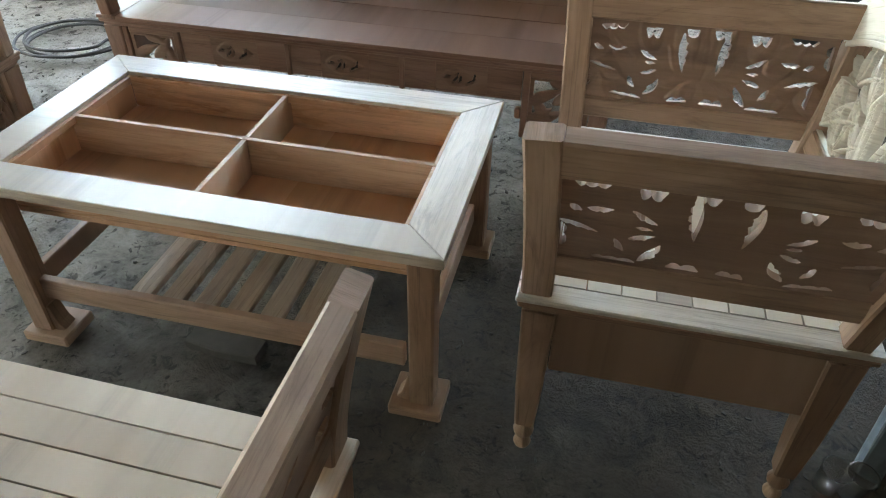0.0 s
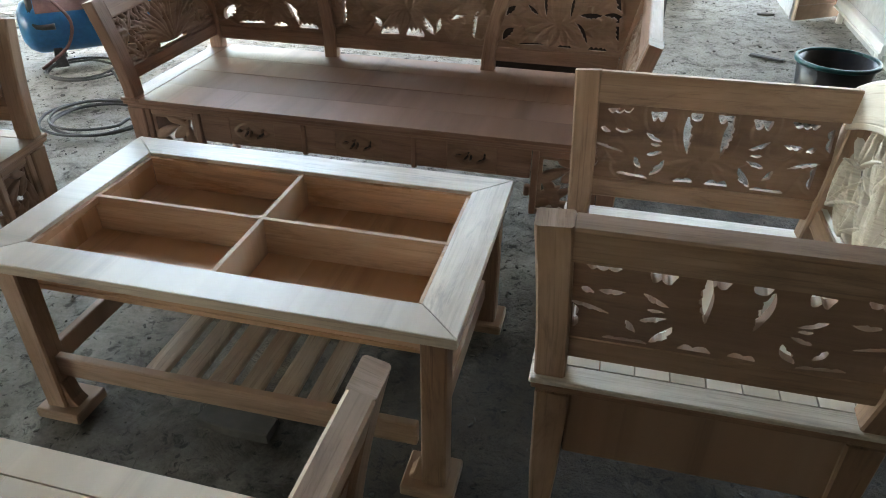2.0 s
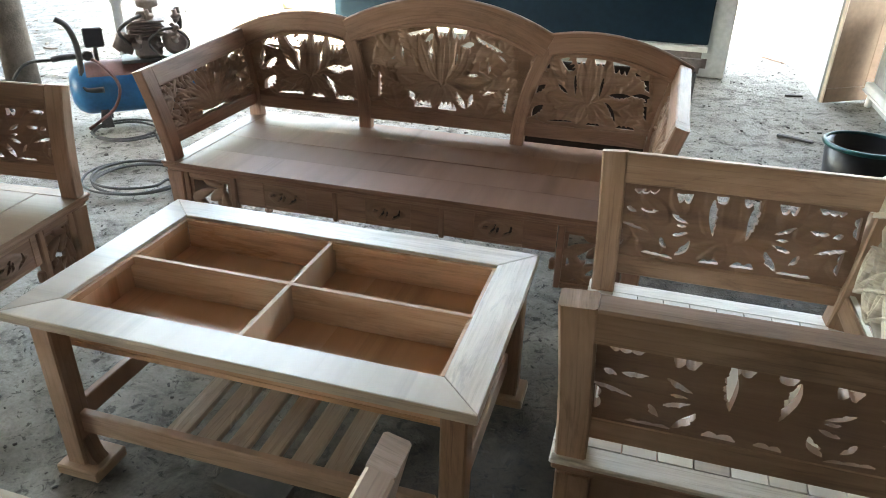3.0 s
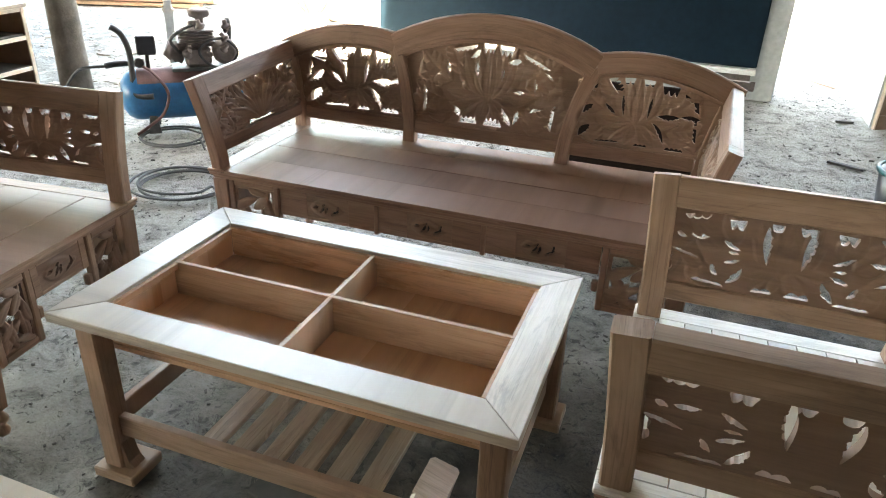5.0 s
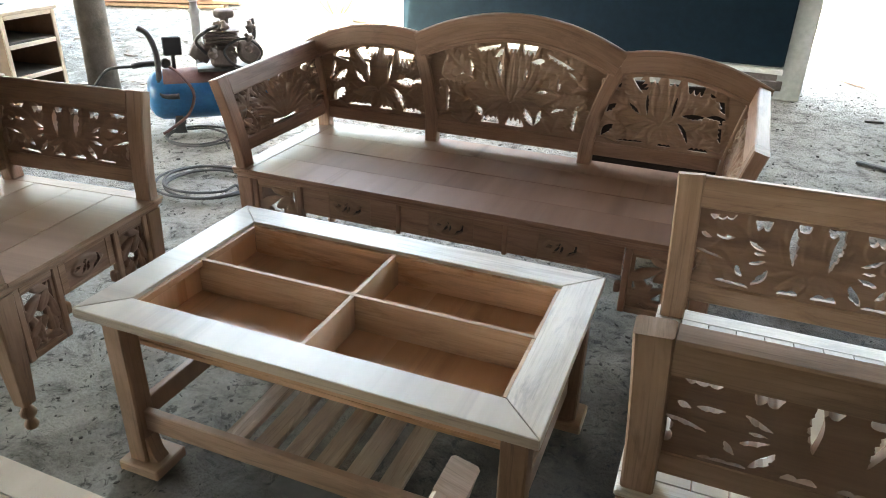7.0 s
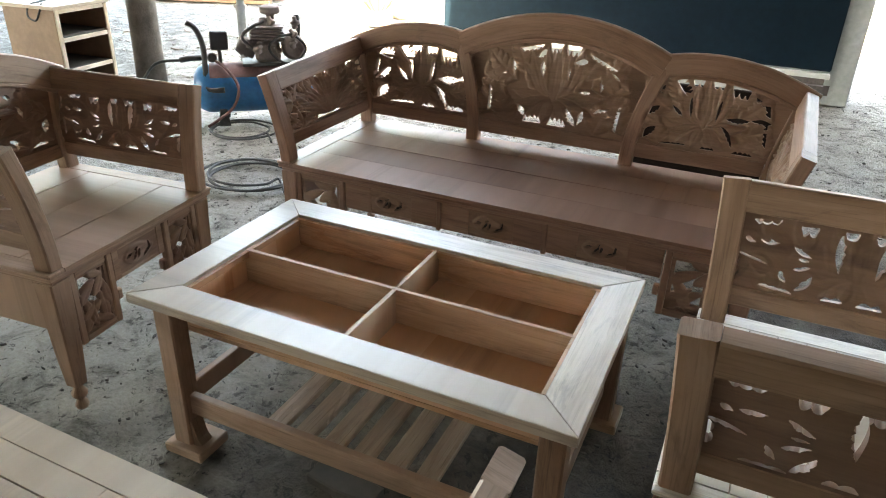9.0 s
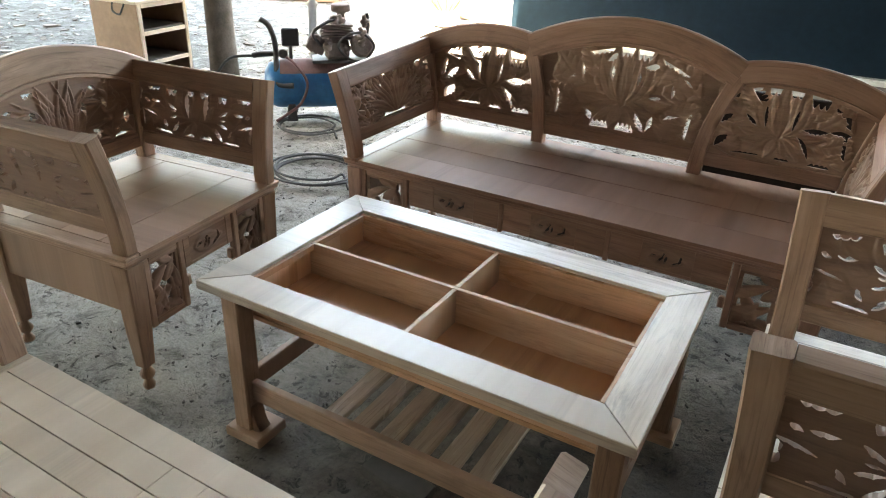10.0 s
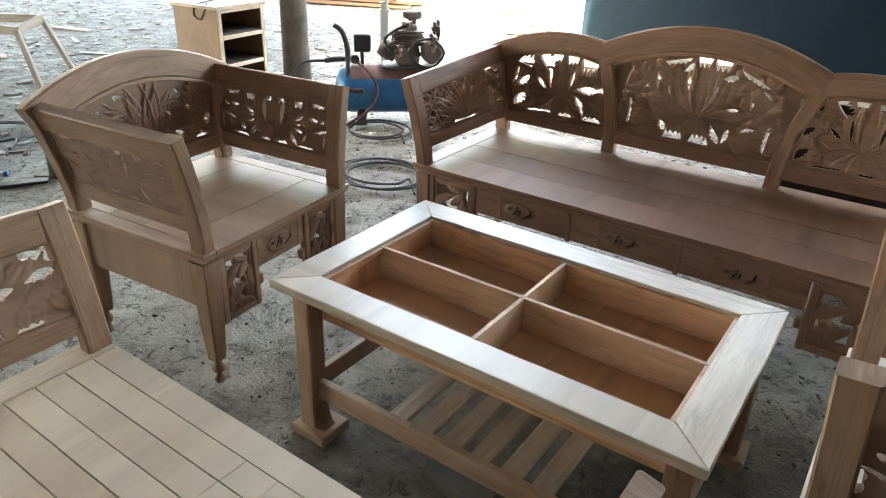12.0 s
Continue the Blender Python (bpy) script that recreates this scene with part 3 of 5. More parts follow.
def strand_leaves(w, z0, z1, seed, cover=0.66, slim=1.0):
    """Long curling strands that rise from the foot of a panel."""
    rnd = random.Random(seed)
    h = z1 - z0
    half = []
    for x, z, a0, a1, n, reach, thin in ((0.95, 0.3, 95, 200, 5, 0.45, 0.12), (0.72, 0.55, -30, 130, 7, 0.42, 0.11), (0.62, 0.02, 10, 120, 7, 0.50, 0.10), (0.3, 0.05, 10, 80, 5, 0.6, 0.09), (0.02, 0.06, 28, 86, 7, 1.0, 0.07)):
        for k in range(n):
            ang = a0 + (a1 - a0) * k / (n - 1) + rnd.uniform(-3, 3)
            lng = reach * h * rnd.uniform(0.85, 1.05)
            half.append((w * x, z0 + h * z, ang, lng, lng * thin * slim, -rnd.uniform(0.32, 0.5) if x < 0.4 else rnd.uniform(0.15, 0.4) * (1 if k % 2 else -0.8)))
    gu, gv = np.linspace(0, w, 46), np.linspace(z0, z1, 34)
    U, V = np.meshgrid(gu, gv, indexing="ij")
    got = covers(half, U, V)
    for _ in range(120):
        if got.mean() > cover:
            break
        free = np.argwhere(~got)
        i, j = free[rnd.randrange(len(free))]
        ang = math.degrees(math.atan2(gv[j] - z0 + 0.1 * h, gu[i])) + rnd.uniform(-18, 18)
        lng = h * rnd.uniform(0.25, 0.42)
        lf = (gu[i] - 0.5 * lng * math.cos(radians(ang)), gv[j] - 0.5 * lng * math.sin(radians(ang)), ang, lng, lng * 0.13 * slim, rnd.uniform(-0.4, 0.4))
        half.insert(0, lf)
        got |= covers([lf], U, V)
    return [(-x, z, 180 - ang, l, wd, -b) for x, z, ang, l, wd, b in half] + half + [(0.0, z0 + h * 0.06, 90, h * 0.8, h * 0.05, 0.0)]


def arch(x, xa, xb, za, zb, rise):
    """Height of a curved rail between two ends."""
    t = min(max((x - xa) / (xb - xa), 0.0), 1.0)
    return za + (zb - za) * t + rise * (1 - (2 * t - 1) ** 2)


# ---- seating: one kind of settee in three widths ----
SEAT_Z, ARM_Z, ARM_BACK_Z = 0.45, 0.757, 0.787
ARM_BOARD = arm_carving()
ARM_OPENWORK = carved((-0.215, 0.215, -0.075, lambda x: 0.075), strand_leaves(0.215, -0.075, 0.075, 3, 0.74, 0.9), [], 200, 76, 0.014, True, 0.009)
ARM_LOTUS = carved((-0.215, 0.215, -0.075, lambda x: 0.075), [Leaf(*q)._replace(lobes=0) for q in lotus_leaves(0.215, -0.075, 0.15)], lotus_cuts(0.215, -0.075, 0.15, END_CUTS + END_CUTS_LOW, 1.35), 240, 90, 0.014, False, 0.003)


def small_carving(w, h):
    """Curling leaves that fill an upright panel, with gaps between them."""
    leaves = [(-0.9, -0.95, 62, 1.15, 0.20, -0.35, 0), (-0.2, -1.0, 96, 1.5, 0.17, 0.25, 0), (0.5, -1.0, 80, 1.2, 0.19, 0.3, 0), (0.95, -0.4, 120, 1.0, 0.17, -0.3, 0), (-0.95, 0.0, 55, 0.95, 0.18, -0.3, 0),
              (-0.1, 0.1, 40, 0.95, 0.17, 0.3, 0), (0.9, -1.0, 150, 0.9, 0.14, 0.2, 0), (-0.95, -0.5, 20, 0.7, 0.14, 0.3, 0), (-0.3, 0.95, -30, 0.7, 0.15, 0.2, 0)]
    return carved((-w, w, -h, lambda x: h), [(w * x, h * z, a, l * h, f * h, b, n) for x, z, a, l, f, b, n in leaves], [], 56, 72, 0.012, True, 0.005)


def oval_carving(w, h):
    cuts = [(-0.85, -0.1, 40, 0.8, 0.14, -0.3, 0), (-0.5, -0.6, 35, 1.1, 0.12, 0.3, 0), (-0.15, -0.6, 60, 1.0, 0.13, 0.2, 0), (0.2, -0.7, 48, 1.2, 0.13, -0.3, 0), (0.55, -0.3, 60, 0.9, 0.12, 0.3, 0), (-0.35, 0.35, 10, 0.6, 0.10, 0.2, 0)]
    return carved((-w * 1.25, w * 1.25, -h * 1.25, lambda x: h * 1.25), [(-w, 0, 0, 2 * w, h, 0)], [(w * x, h * z, a, l * h, 1.5 * f * h, b) for x, z, a, l, f, b, _ in cuts], 72, 36, 0.012, False, 0.004)


TALL_CARVING = small_carving(0.042, 0.062)
OVAL_CARVING = oval_carving(0.06, 0.03)


def settee(name, label, category, at, W, sections, group, drawers, D=0.6, tip=-0.015, post_y=0.036, arm_board=ARM_BOARD, arm_z=ARM_Z, back_z=ARM_BACK_Z, flare=0.065, n=6, rise_one=0.1, seat=None, carving=None, inset=0.035, rail_h=0.035, rail_t=0.021, timber=None, bow=1.4):
    """sections: how many arched panels the back has (1 or 3)."""
    hw = W / 2
    timber = timber or WOOD
    t = thing(name, label, category, group, at)
    # seat of long boards inside a lip
    rnd = random.Random(len(name))
    rim = 0.052 if W < 0.8 else 0.07
    # boards kept thin so a brightened seat colour stays off the shaded edge
    for a, b in ((-hw, -hw + rim), (hw - rim, hw)):
        part("seat_border", box(a + 0.0004, b - 0.0004, 0.002, D, SEAT_Z - 0.011, SEAT_Z + 0.0004, 0.003, (0, 1, 0)), seat or timber, t)
    for k in range(n):
        y0, y1 = 0.002 + k * D / n, (k + 1) * D / n
        e = hw - rim
        runs = [(-e, e)] if W < 0.8 or W > 1.5 or k in (0, n - 1) else [(-e, -0.04), (-0.04, 0.04), (0.04, e)]
        for a, b in runs:
            part("seat_board", box(a + 0.0004, b - 0.0004, y0, y1 - 0.0006, SEAT_Z - 0.011, SEAT_Z + rnd.uniform(-0.0004, 0.0004), 0.0004, (1, 0, 0)), seat or timber, t)
    part("seat_moulding", box(-hw + 0.003, hw - 0.003, 0.006, D - 0.004, SEAT_Z - 0.024, SEAT_Z - 0.0115, 0.003, (1, 0, 0)), timber, t)
    part("seat_cove", box(-hw + 0.012, hw - 0.012, 0.015, D - 0.012, SEAT_Z - 0.036, SEAT_Z - 0.0245, 0.003, (1, 0, 0)), timber, t)
    # apron
    ap0, ap1 = SEAT_Z - 0.135, SEAT_Z - 0.0365
    part("side_apron", box(-hw + 0.02, -hw + 0.042, 0.075, D - 0.06, 0.264, ap1, 0.003), timber, t)
    part("side_apron", box(hw - 0.042, hw - 0.02, 0.075, D - 0.06, 0.264, ap1, 0.003), timber, t)
    part("back_apron", box(-hw + 0.06, hw - 0.06, D - 0.045, D - 0.022, ap0, ap1, 0.003), timber, t)
    # front: a tall carved panel at either end, drawers between
    tall_w = 0.2 if W > 1.5 else 0.15
    xs = [-hw + 0.07, hw - 0.07 - tall_w]
    for x in xs:
        fp = part("front_panel", None, timber, t)
        for q in (box(x, x + 0.02, 0.02, 0.046, 0.195, ap1, 0.003), box(x + tall_w - 0.02, x + tall_w, 0.02, 0.046, 0.195, ap1, 0.003),
                  box(x + 0.0205, x + tall_w - 0.0205, 0.022, 0.044, 0.195, 0.217, 0.003), box(x + 0.0205, x + tall_w - 0.0205, 0.022, 0.044, ap1 - 0.02, ap1, 0.003)):
            part("panel_frame", q, timber, fp)
        o = part("carving", TALL_CARVING, CARVED_SHADED, fp)
        o.matrix_basis = Matrix.Translation((x + tall_w / 2, 0.034, (0.217 + ap1 - 0.02) / 2)) @ Matrix.Diagonal(((tall_w - 0.042) / 0.084, 1, (ap1 - 0.237) / 0.124, 1))
    part("corner_block", box(xs[0] + tall_w + 0.001, xs[0] + tall_w + 0.02, 0.024, 0.046, 0.255, 0.29, 0.004), timber, t)
    part("corner_block", box(xs[1] - 0.02, xs[1] - 0.001, 0.024, 0.046, 0.255, 0.29, 0.004), timber, t)
    m0, m1 = xs[0] + tall_w + 0.002, xs[1] - 0.002
    for k in range(drawers):
        a, b = m0 + (m1 - m0) * k / drawers, m0 + (m1 - m0) * (k + 1) / drawers
        c = (a + b) / 2
        d = part("drawer", None, timber, t)
        cw, z0, z1 = 0.078, ap0, ap1
        zc = (z0 + z1) / 2
        part("drawer_front", box(a + 0.002, c - cw, 0.026, 0.044, z0, z1, 0.002, (1, 0, 0)), timber, d)
        part("drawer_front", box(c + cw, b - 0.002, 0.026, 0.044, z0, z1, 0.002, (1, 0, 0)), timber, d)
        part("drawer_rail", box(c - cw, c + cw, 0.0265, 0.044, z0, zc - 0.0385, 0.001, (1, 0, 0)), timber, d)
        part("drawer_rail", box(c - cw, c + cw, 0.0265, 0.044, zc + 0.0385, z1, 0.001, (1, 0, 0)), timber, d)
        o = part("carving", OVAL_CARVING, CARVED_SHADED, d)
        o.matrix_basis = Matrix.Translation((c, 0.034, zc)) @ Matrix.Diagonal((cw / 0.075, 1, 0.0385 / 0.0375, 1))
        # solid dark block: the drawer's inner shade put into colour behind the cuts
        part("drawer_box", box(a + 0.012, b - 0.012, 0.075, D - 0.08, z0 + 0.004, z1 - 0.004, 0.0, (1, 0, 0)), DARKW_SHADE, d)
        if k:
            part("drawer_divider", box(a - 0.008, a + 0.008, 0.018, 0.046, z0 - 0.006, z1, 0.003), timber, t)
    # legs with turned feet
    for sx in (-1, 1):
        for y in (0.045, D - 0.045):
            x = sx * (hw - 0.04)
            lg = part("leg", bar([(x, y, 0.085), (x, y, 0.2), (x, y, SEAT_Z - 0.0365)], (1, 0, 0), [0.02, 0.026, 0.031], [0.02, 0.026, 0.031]), timber, t)
            part("turned_foot", lathe([(0.006, 0.0), (0.016, 0.004), (0.019, 0.014), (0.014, 0.026), (0.009, 0.032), (0.02, 0.045), (0.022, 0.055), (0.013, 0.07), (0.012, 0.0845)], 16, Matrix.Translation((x, y, 0))), timber, lg)
    # arms
    yb = D - 0.045
    tilt_back = radians(8.5)
    bx = hw - inset
    for sx in (-1, 1):
        arm = part("armrest", None, timber, t)

        def ax(z):
            return sx * (bx + flare * max((z - SEAT_Z) / (arm_z - SEAT_Z), 0.0) ** bow)
        zs = [SEAT_Z + (arm_z - 0.001 - SEAT_Z) * k / 9 for k in range(10)]
        part("arm_post", bar([(ax(z), post_y + tip * ((z - SEAT_Z) / 0.31) ** 1.5, z) for z in zs], (0, 1, 0), [0.027 + 0.002 * k / 9 for k in range(10)], min(0.0205, rail_t), 0.004), timber, arm)
        y_end, y_tip = yb + 0.05, post_y + 0.0285 + tip
        part("arm_rail", bar([(ax(arm_z - 0.034 + (back_z - arm_z) * max(y, 0) / y_end), y, arm_z + (back_z - arm_z) * max(y, 0) / y_end - rail_h) for y in (y_tip, y_tip + 0.012, 0.2, 0.4, y_end)], (sx * bow * flare / (arm_z - SEAT_Z), 0, 1), rail_h, rail_t, 0.004), timber, arm)
        part("arm_lower_rail", bar([(ax(0.522), y, 0.522) for y in (post_y + 0.014 + min(tip, 0.0), yb - 0.012)], (0, 0, 1), 0.024, 0.013, 0.004), timber, arm)
        o = part("carving", arm_board, CARVED_SHADED, arm)
        z0, z1 = 0.543, (arm_z + back_z) / 2 - 2 * rail_h + 0.016
        tilt = math.atan2(ax(z1) - ax(z0), z1 - z0)
        y0, y1 = post_y + 0.012 + min(tip, 0.0), yb + 0.005
        o.matrix_basis = Matrix.Translation(((ax(z0) + ax(z1)) / 2, (y0 + y1) / 2, (z0 + z1) / 2)) @ Matrix.Rotation(tilt, 4, "Y") @ Matrix.Rotation(radians(-90 * sx), 4, "Z") @ Matrix.Diagonal(((y1 - y0) / 0.43, 1, (z1 - z0) / 0.15 / math.cos(tilt), 1))
    # back, leaning
    bk = part("backrest", None, timber, t)
    bk.matrix_basis = Matrix.Translation((0, yb, SEAT_Z)) @ Matrix.Rotation(-tilt_back, 4, "X") @ Matrix.Translation((0, -yb, -SEAT_Z))
    for sx in (-1, 1):
        part("back_post", bar([(sx * (bx + flare * (k / 6) ** bow), yb, SEAT_Z + (back_z - 0.02 - SEAT_Z) * k / 6) for k in range(7)], (1, 0, 0), 0.026, 0.022), timber, bk)
    cx2 = bx + flare
    if sections == 3:
        j0, j1 = W * 0.185, W * 0.235
        JZ, MZ = 0.857, 0.1
        spans = [(-cx2 - 0.02, -j1, back_z, JZ, 0.045), (-j1, j1, JZ, JZ, MZ), (j1, cx2 + 0.02, JZ, back_z, 0.045)]
        for sx in (-1, 1):
            part("back_post", bar([(sx * (j0 + (j1 - j0) * (k / 8) ** 2), yb, SEAT_Z + (JZ - 0.05 - SEAT_Z) * k / 8) for k in range(9)], (1, 0, 0), 0.025, 0.021), timber, bk)
        fields = [(-bx + 0.02, -j0 - 0.02), (-j0 + 0.02, j0 - 0.02), (j0 + 0.02, bx - 0.02)]
    else:
        spans = [(-cx2 - 0.02, cx2 + 0.02, back_z, back_z, rise_one)]
        fields = [(-bx + 0.02, bx - 0.02)]
    for q, ((xa, xb, za, zb, rise), (fa, fb)) in enumerate(zip(spans, fields)):
        th = 0.046 if rise > 0.06 else 0.038
        xs2 = [xa + (xb - xa) * k / 18 for k in range(19)]
        # the back's rails share the brightened colour when one is given
        part("top_rail", bar([(x, yb, arch(x, xa, xb, za, zb, rise) - th) for x in xs2], (0, 1, 0), 0.022 if q != 1 else 0.024, th, 0.006), carving or timber, bk)
        part("rail_bead", bar([(x, yb - 0.02, arch(x, xa, xb, za, zb, rise) - 2 * th - 0.006) for x in xs2[1:-1]], (0, 1, 0), 0.005, 0.006, 0.002), carving or timber, bk)
        part("lower_rail", box(fa, fb, yb - 0.014, yb + 0.014, 0.487, 0.537, 0.004), timber, bk)
        c = (fa + fb) / 2
        wide = (fb - fa) / 2 + 0.045
        zt = lambda x, c=c, xa=xa, xb=xb, za=za, zb=zb, rise=rise, th=th: arch(x + c, xa, xb, za, zb, rise) - 2 * th + 0.006
        if sections == 3:
            half_w, rise_h = wide - 0.045, zt(0.0) - 0.54
            cuts = lotus_cuts(half_w, 0.548, rise_h - 0.026, MID_CUTS + MID_CUTS_EDGE if q == 1 else END_CUTS + END_CUTS_LOW, (1.3, 1.0, 0.85)[q])
            me = carved((-wide, wide, 0.533, zt), lotus_leaves(half_w, 0.54, rise_h), cuts, int(wide * 900), 150, 0.014, False, 0.0075)
        elif not carving:
            half_w, rise_h = wide - 0.045, zt(0.0) - 0.54
            me = carved((-wide, wide, 0.533, zt), fountain(half_w, 0.54, rise_h), lotus_cuts(half_w, 0.546, rise_h - 0.022, FOUNTAIN_CUTS, 1.15), int(wide * 900), 150, 0.014, False, 0.008)
        else:
            me = carved((-wide, wide, 0.533, zt), loose_strands(wide - 0.03, 0.54, zt(0.0) - 0.54), [], int(wide * 1100), 200, 0.012, True, 0.007)
        o = part("carving", me, CARVED_SHADED, bk)
        o.location = (c, yb, 0)
        if carving:
            me.materials[0] = carving
        for zb_ in (0.64, 0.73):
            part("carving_batten", bar([(fa, yb + 0.011, zb_), (fb, yb + 0.011, zb_)], (0, 0, 1), 0.006, 0.003, 0.001), CARVED_SHADED, bk)
    return t


settee("three_seat_sofa", "raw teak three-seat sofa with carved arched back and drawers", "sofa", pose(0.557, 0.938, 0), 1.65, 3, "seating set", 3, D=0.645, arm_board=ARM_OPENWORK, n=4, timber=SOFA_WOOD)
settee("armchair", "raw teak armchair with carved leaf back beside the table", "armchair", pose(-0.264, 0.307, 0, 0, 0, 95.2), 0.655, 1, "seating set", 1, tip=0.008, arm_z=0.777, back_z=0.777, flare=0.05, rise_one=0.095, n=4, bow=1.8)
# seat and back take the teak with daylight in its colour
settee("armchair", "raw teak armchair seen from its carved side", "armchair", pose(1.238, 0.272, 0, 0, 0, -90), 0.655, 1, "seating set", 1, arm_z=0.785, back_z=0.79, flare=0.05, n=10, seat=LIT_TEAK, carving=LIT_TEAK)
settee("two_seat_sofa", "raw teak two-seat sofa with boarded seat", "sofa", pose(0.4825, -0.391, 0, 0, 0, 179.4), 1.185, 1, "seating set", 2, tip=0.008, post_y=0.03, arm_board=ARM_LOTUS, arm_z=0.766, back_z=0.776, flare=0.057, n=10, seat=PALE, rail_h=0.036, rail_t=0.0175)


# ---- coffee table ----
def coffee_table():
    L, Wd, T = 1.1, 0.662, 0.46
    t = thing("coffee_table", "raw teak coffee table with four open tray compartments and slatted shelf", "coffee table")
    fr = 0.092
    th = 0.026
    def board(pts):
        bm = bmesh.new()
        lo = [bm.verts.new((x, y, T - th)) for x, y in pts]
        hi = [bm.verts.new((x, y, T)) for x, y in pts]
        bm.faces.new(hi)
        bm.faces.new(lo[::-1])
        for k in range(4):
            bm.faces.new((lo[k], lo[(k + 1) % 4], hi[(k + 1) % 4], hi[k]))
        bmesh.ops.recalc_face_normals(bm, faces=bm.faces[:])
        bmesh.ops.bevel(bm, geom=bm.edges[:], offset=0.002, segments=1, affect="EDGES")
        set_grain(bm, (pts[1][0] - pts[0][0], pts[1][1] - pts[0][1], 0))
        return bm
    g = 0.0006
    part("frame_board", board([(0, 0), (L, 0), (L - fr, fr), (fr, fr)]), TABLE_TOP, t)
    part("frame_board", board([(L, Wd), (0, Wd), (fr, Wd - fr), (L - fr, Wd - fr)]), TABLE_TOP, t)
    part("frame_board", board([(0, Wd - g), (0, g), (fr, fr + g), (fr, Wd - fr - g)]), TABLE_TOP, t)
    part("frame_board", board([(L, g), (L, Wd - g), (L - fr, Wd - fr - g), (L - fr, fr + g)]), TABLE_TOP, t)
    # tray
    z0, z1 = T - 0.105, T - 0.008
    i0, i1, k0, k1 = fr - 0.004, L - fr + 0.004, fr - 0.004, Wd - fr + 0.004
    part("tray_bottom", box(i0 - 0.012, i1 + 0.012, k0 - 0.012, k1 + 0.012, z0 - 0.012, z0, 0.0, (1, 0, 0)), PLY, t)
    part("tray_side", box(i0, i1, k0 - 0.012, k0, z0 + 0.001, T - th - 0.001, 0.001), PLY, t)
    part("tray_side", box(i0, i1, k1, k1 + 0.012, z0 + 0.001, T - th - 0.001, 0.001), PLY, t)
    part("tray_side", box(i0 - 0.012, i0, k0, k1, z0 + 0.001, T - th - 0.001, 0.001), PLY, t)
    part("tray_side", box(i1, i1 + 0.012, k0, k1, z0 + 0.001, T - th - 0.001, 0.001), PLY, t)
    # rebate for the glass
    lip, ztop = 0.011, T - 0.010
    part("rebate_strip", box(fr - 0.002, L - fr + 0.002, fr - 0.002, fr + lip, T - th - 0.002, ztop, 0.001), PLY, t)
    part("rebate_strip", box(fr - 0.002, L - fr + 0.002, Wd - fr - lip, Wd - fr + 0.002, T - th - 0.002, ztop, 0.001), PLY, t)
    part("rebate_strip", box(fr - 0.002, fr + lip, fr + lip + 0.0005, Wd - fr - lip - 0.0005, T - th - 0.002, ztop, 0.001), PLY, t)
    part("rebate_strip", box(L - fr - lip, L - fr + 0.002, fr + lip + 0.0005, Wd - fr - lip - 0.0005, T - th - 0.002, ztop, 0.001), PLY, t)
    cx, cy = 0.548, 0.331
    part("divider", box(i0, i1, cy - 0.006, cy + 0.006, z0 + 0.001, z1, 0.001), DIVIDER, t)
    part("divider", box(cx - 0.006, cx + 0.006, k0, cy - 0.0065, z0 + 0.001, z1, 0.001), DIVIDER, t)
    part("divider", box(cx - 0.006, cx + 0.006, cy + 0.0065, k1, z0 + 0.001, z1, 0.001), DIVIDER, t)
    # legs
    for sx in (0, 1):
        for sy in (0, 1):
            x = 0.096 if sx == 0 else L - 0.048
            y = 0.036 if sy == 0 else Wd - 0.036
            inward = 1 if sx == 0 else -1
            lg = part("leg", bar([(x, y, 0.031), (x, y, 0.25), (x, y, T - th - 0.001)], (1, 0, 0), 0.027, 0.027), WOOD, t)
            part("leg_bracket", bar([(x + inward * (0.027 + 0.016 - 0.013 * (k / 4) ** 0.5), y, 0.031 + 0.075 * k / 4) for k in range(5)], (1, 0, 0), [0.0155, 0.010, 0.007, 0.005, 0.0025], 0.02, 0.002), WOOD, lg)
            fx = 0.108 if sx == 0 else L - 0.06
            part("foot_block", box(fx - 0.06, fx + 0.06, y - 0.046, y + 0.062, 0.0, 0.03, 0.004), WOOD, lg)
    # stretchers and slatted shelf
    zs = 0.15
    part("stretcher", box(0.115, L - 0.09, 0.03, 0.052, zs - 0.03, zs + 0.03), WOOD, t)
    part("stretcher", box(0.115, L - 0.09, Wd - 0.052, Wd - 0.03, zs - 0.03, zs + 0.03), WOOD, t)
    part("stretcher", box(0.074, 0.096, 0.07, Wd - 0.07, zs - 0.03, zs + 0.03), WOOD, t)
    part("stretcher", box(L - 0.072, L - 0.05, 0.07, Wd - 0.07, zs - 0.03, zs + 0.03), WOOD, t)
    for k in range(6):
        x = 0.344 + k * 0.0808
        part("slat", box(x, x + 0.053, 0.0525, Wd - 0.0525, zs + 0.006, zs + 0.022, 0.002), SLAT, t)
    return t


coffee_table()

# ---- ground and shelter ----
bm = bmesh.new()
bmesh.ops.create_grid(bm, x_segments=440, y_segments=440, size=1.0)
for v in bm.verts:
    r = max(abs(v.co.x), abs(v.co.y))
    k = 5.0 + 400.0 * r ** 8
    v.co.x, v.co.y = v.co.x * k - 0.6, v.co.y * k + 1.2
    lump = noise.noise(v.co * 6.0) + 0.6 * noise.noise(v.co * 14.0)
    v.co.z = 0.008 * noise.noise(v.co * 1.3) + 0.008 * max(-0.9, min(lump, 0.45)) - 0.010 if r < 0.75 else -0.012
ground = solid("ground", bm, FLOOR, "dusty grey broken concrete floor with painted light falloff, scattered with wood chips", "ground", "structure")
for p_ in ground.data.polygons:
    p_.use_smooth = True
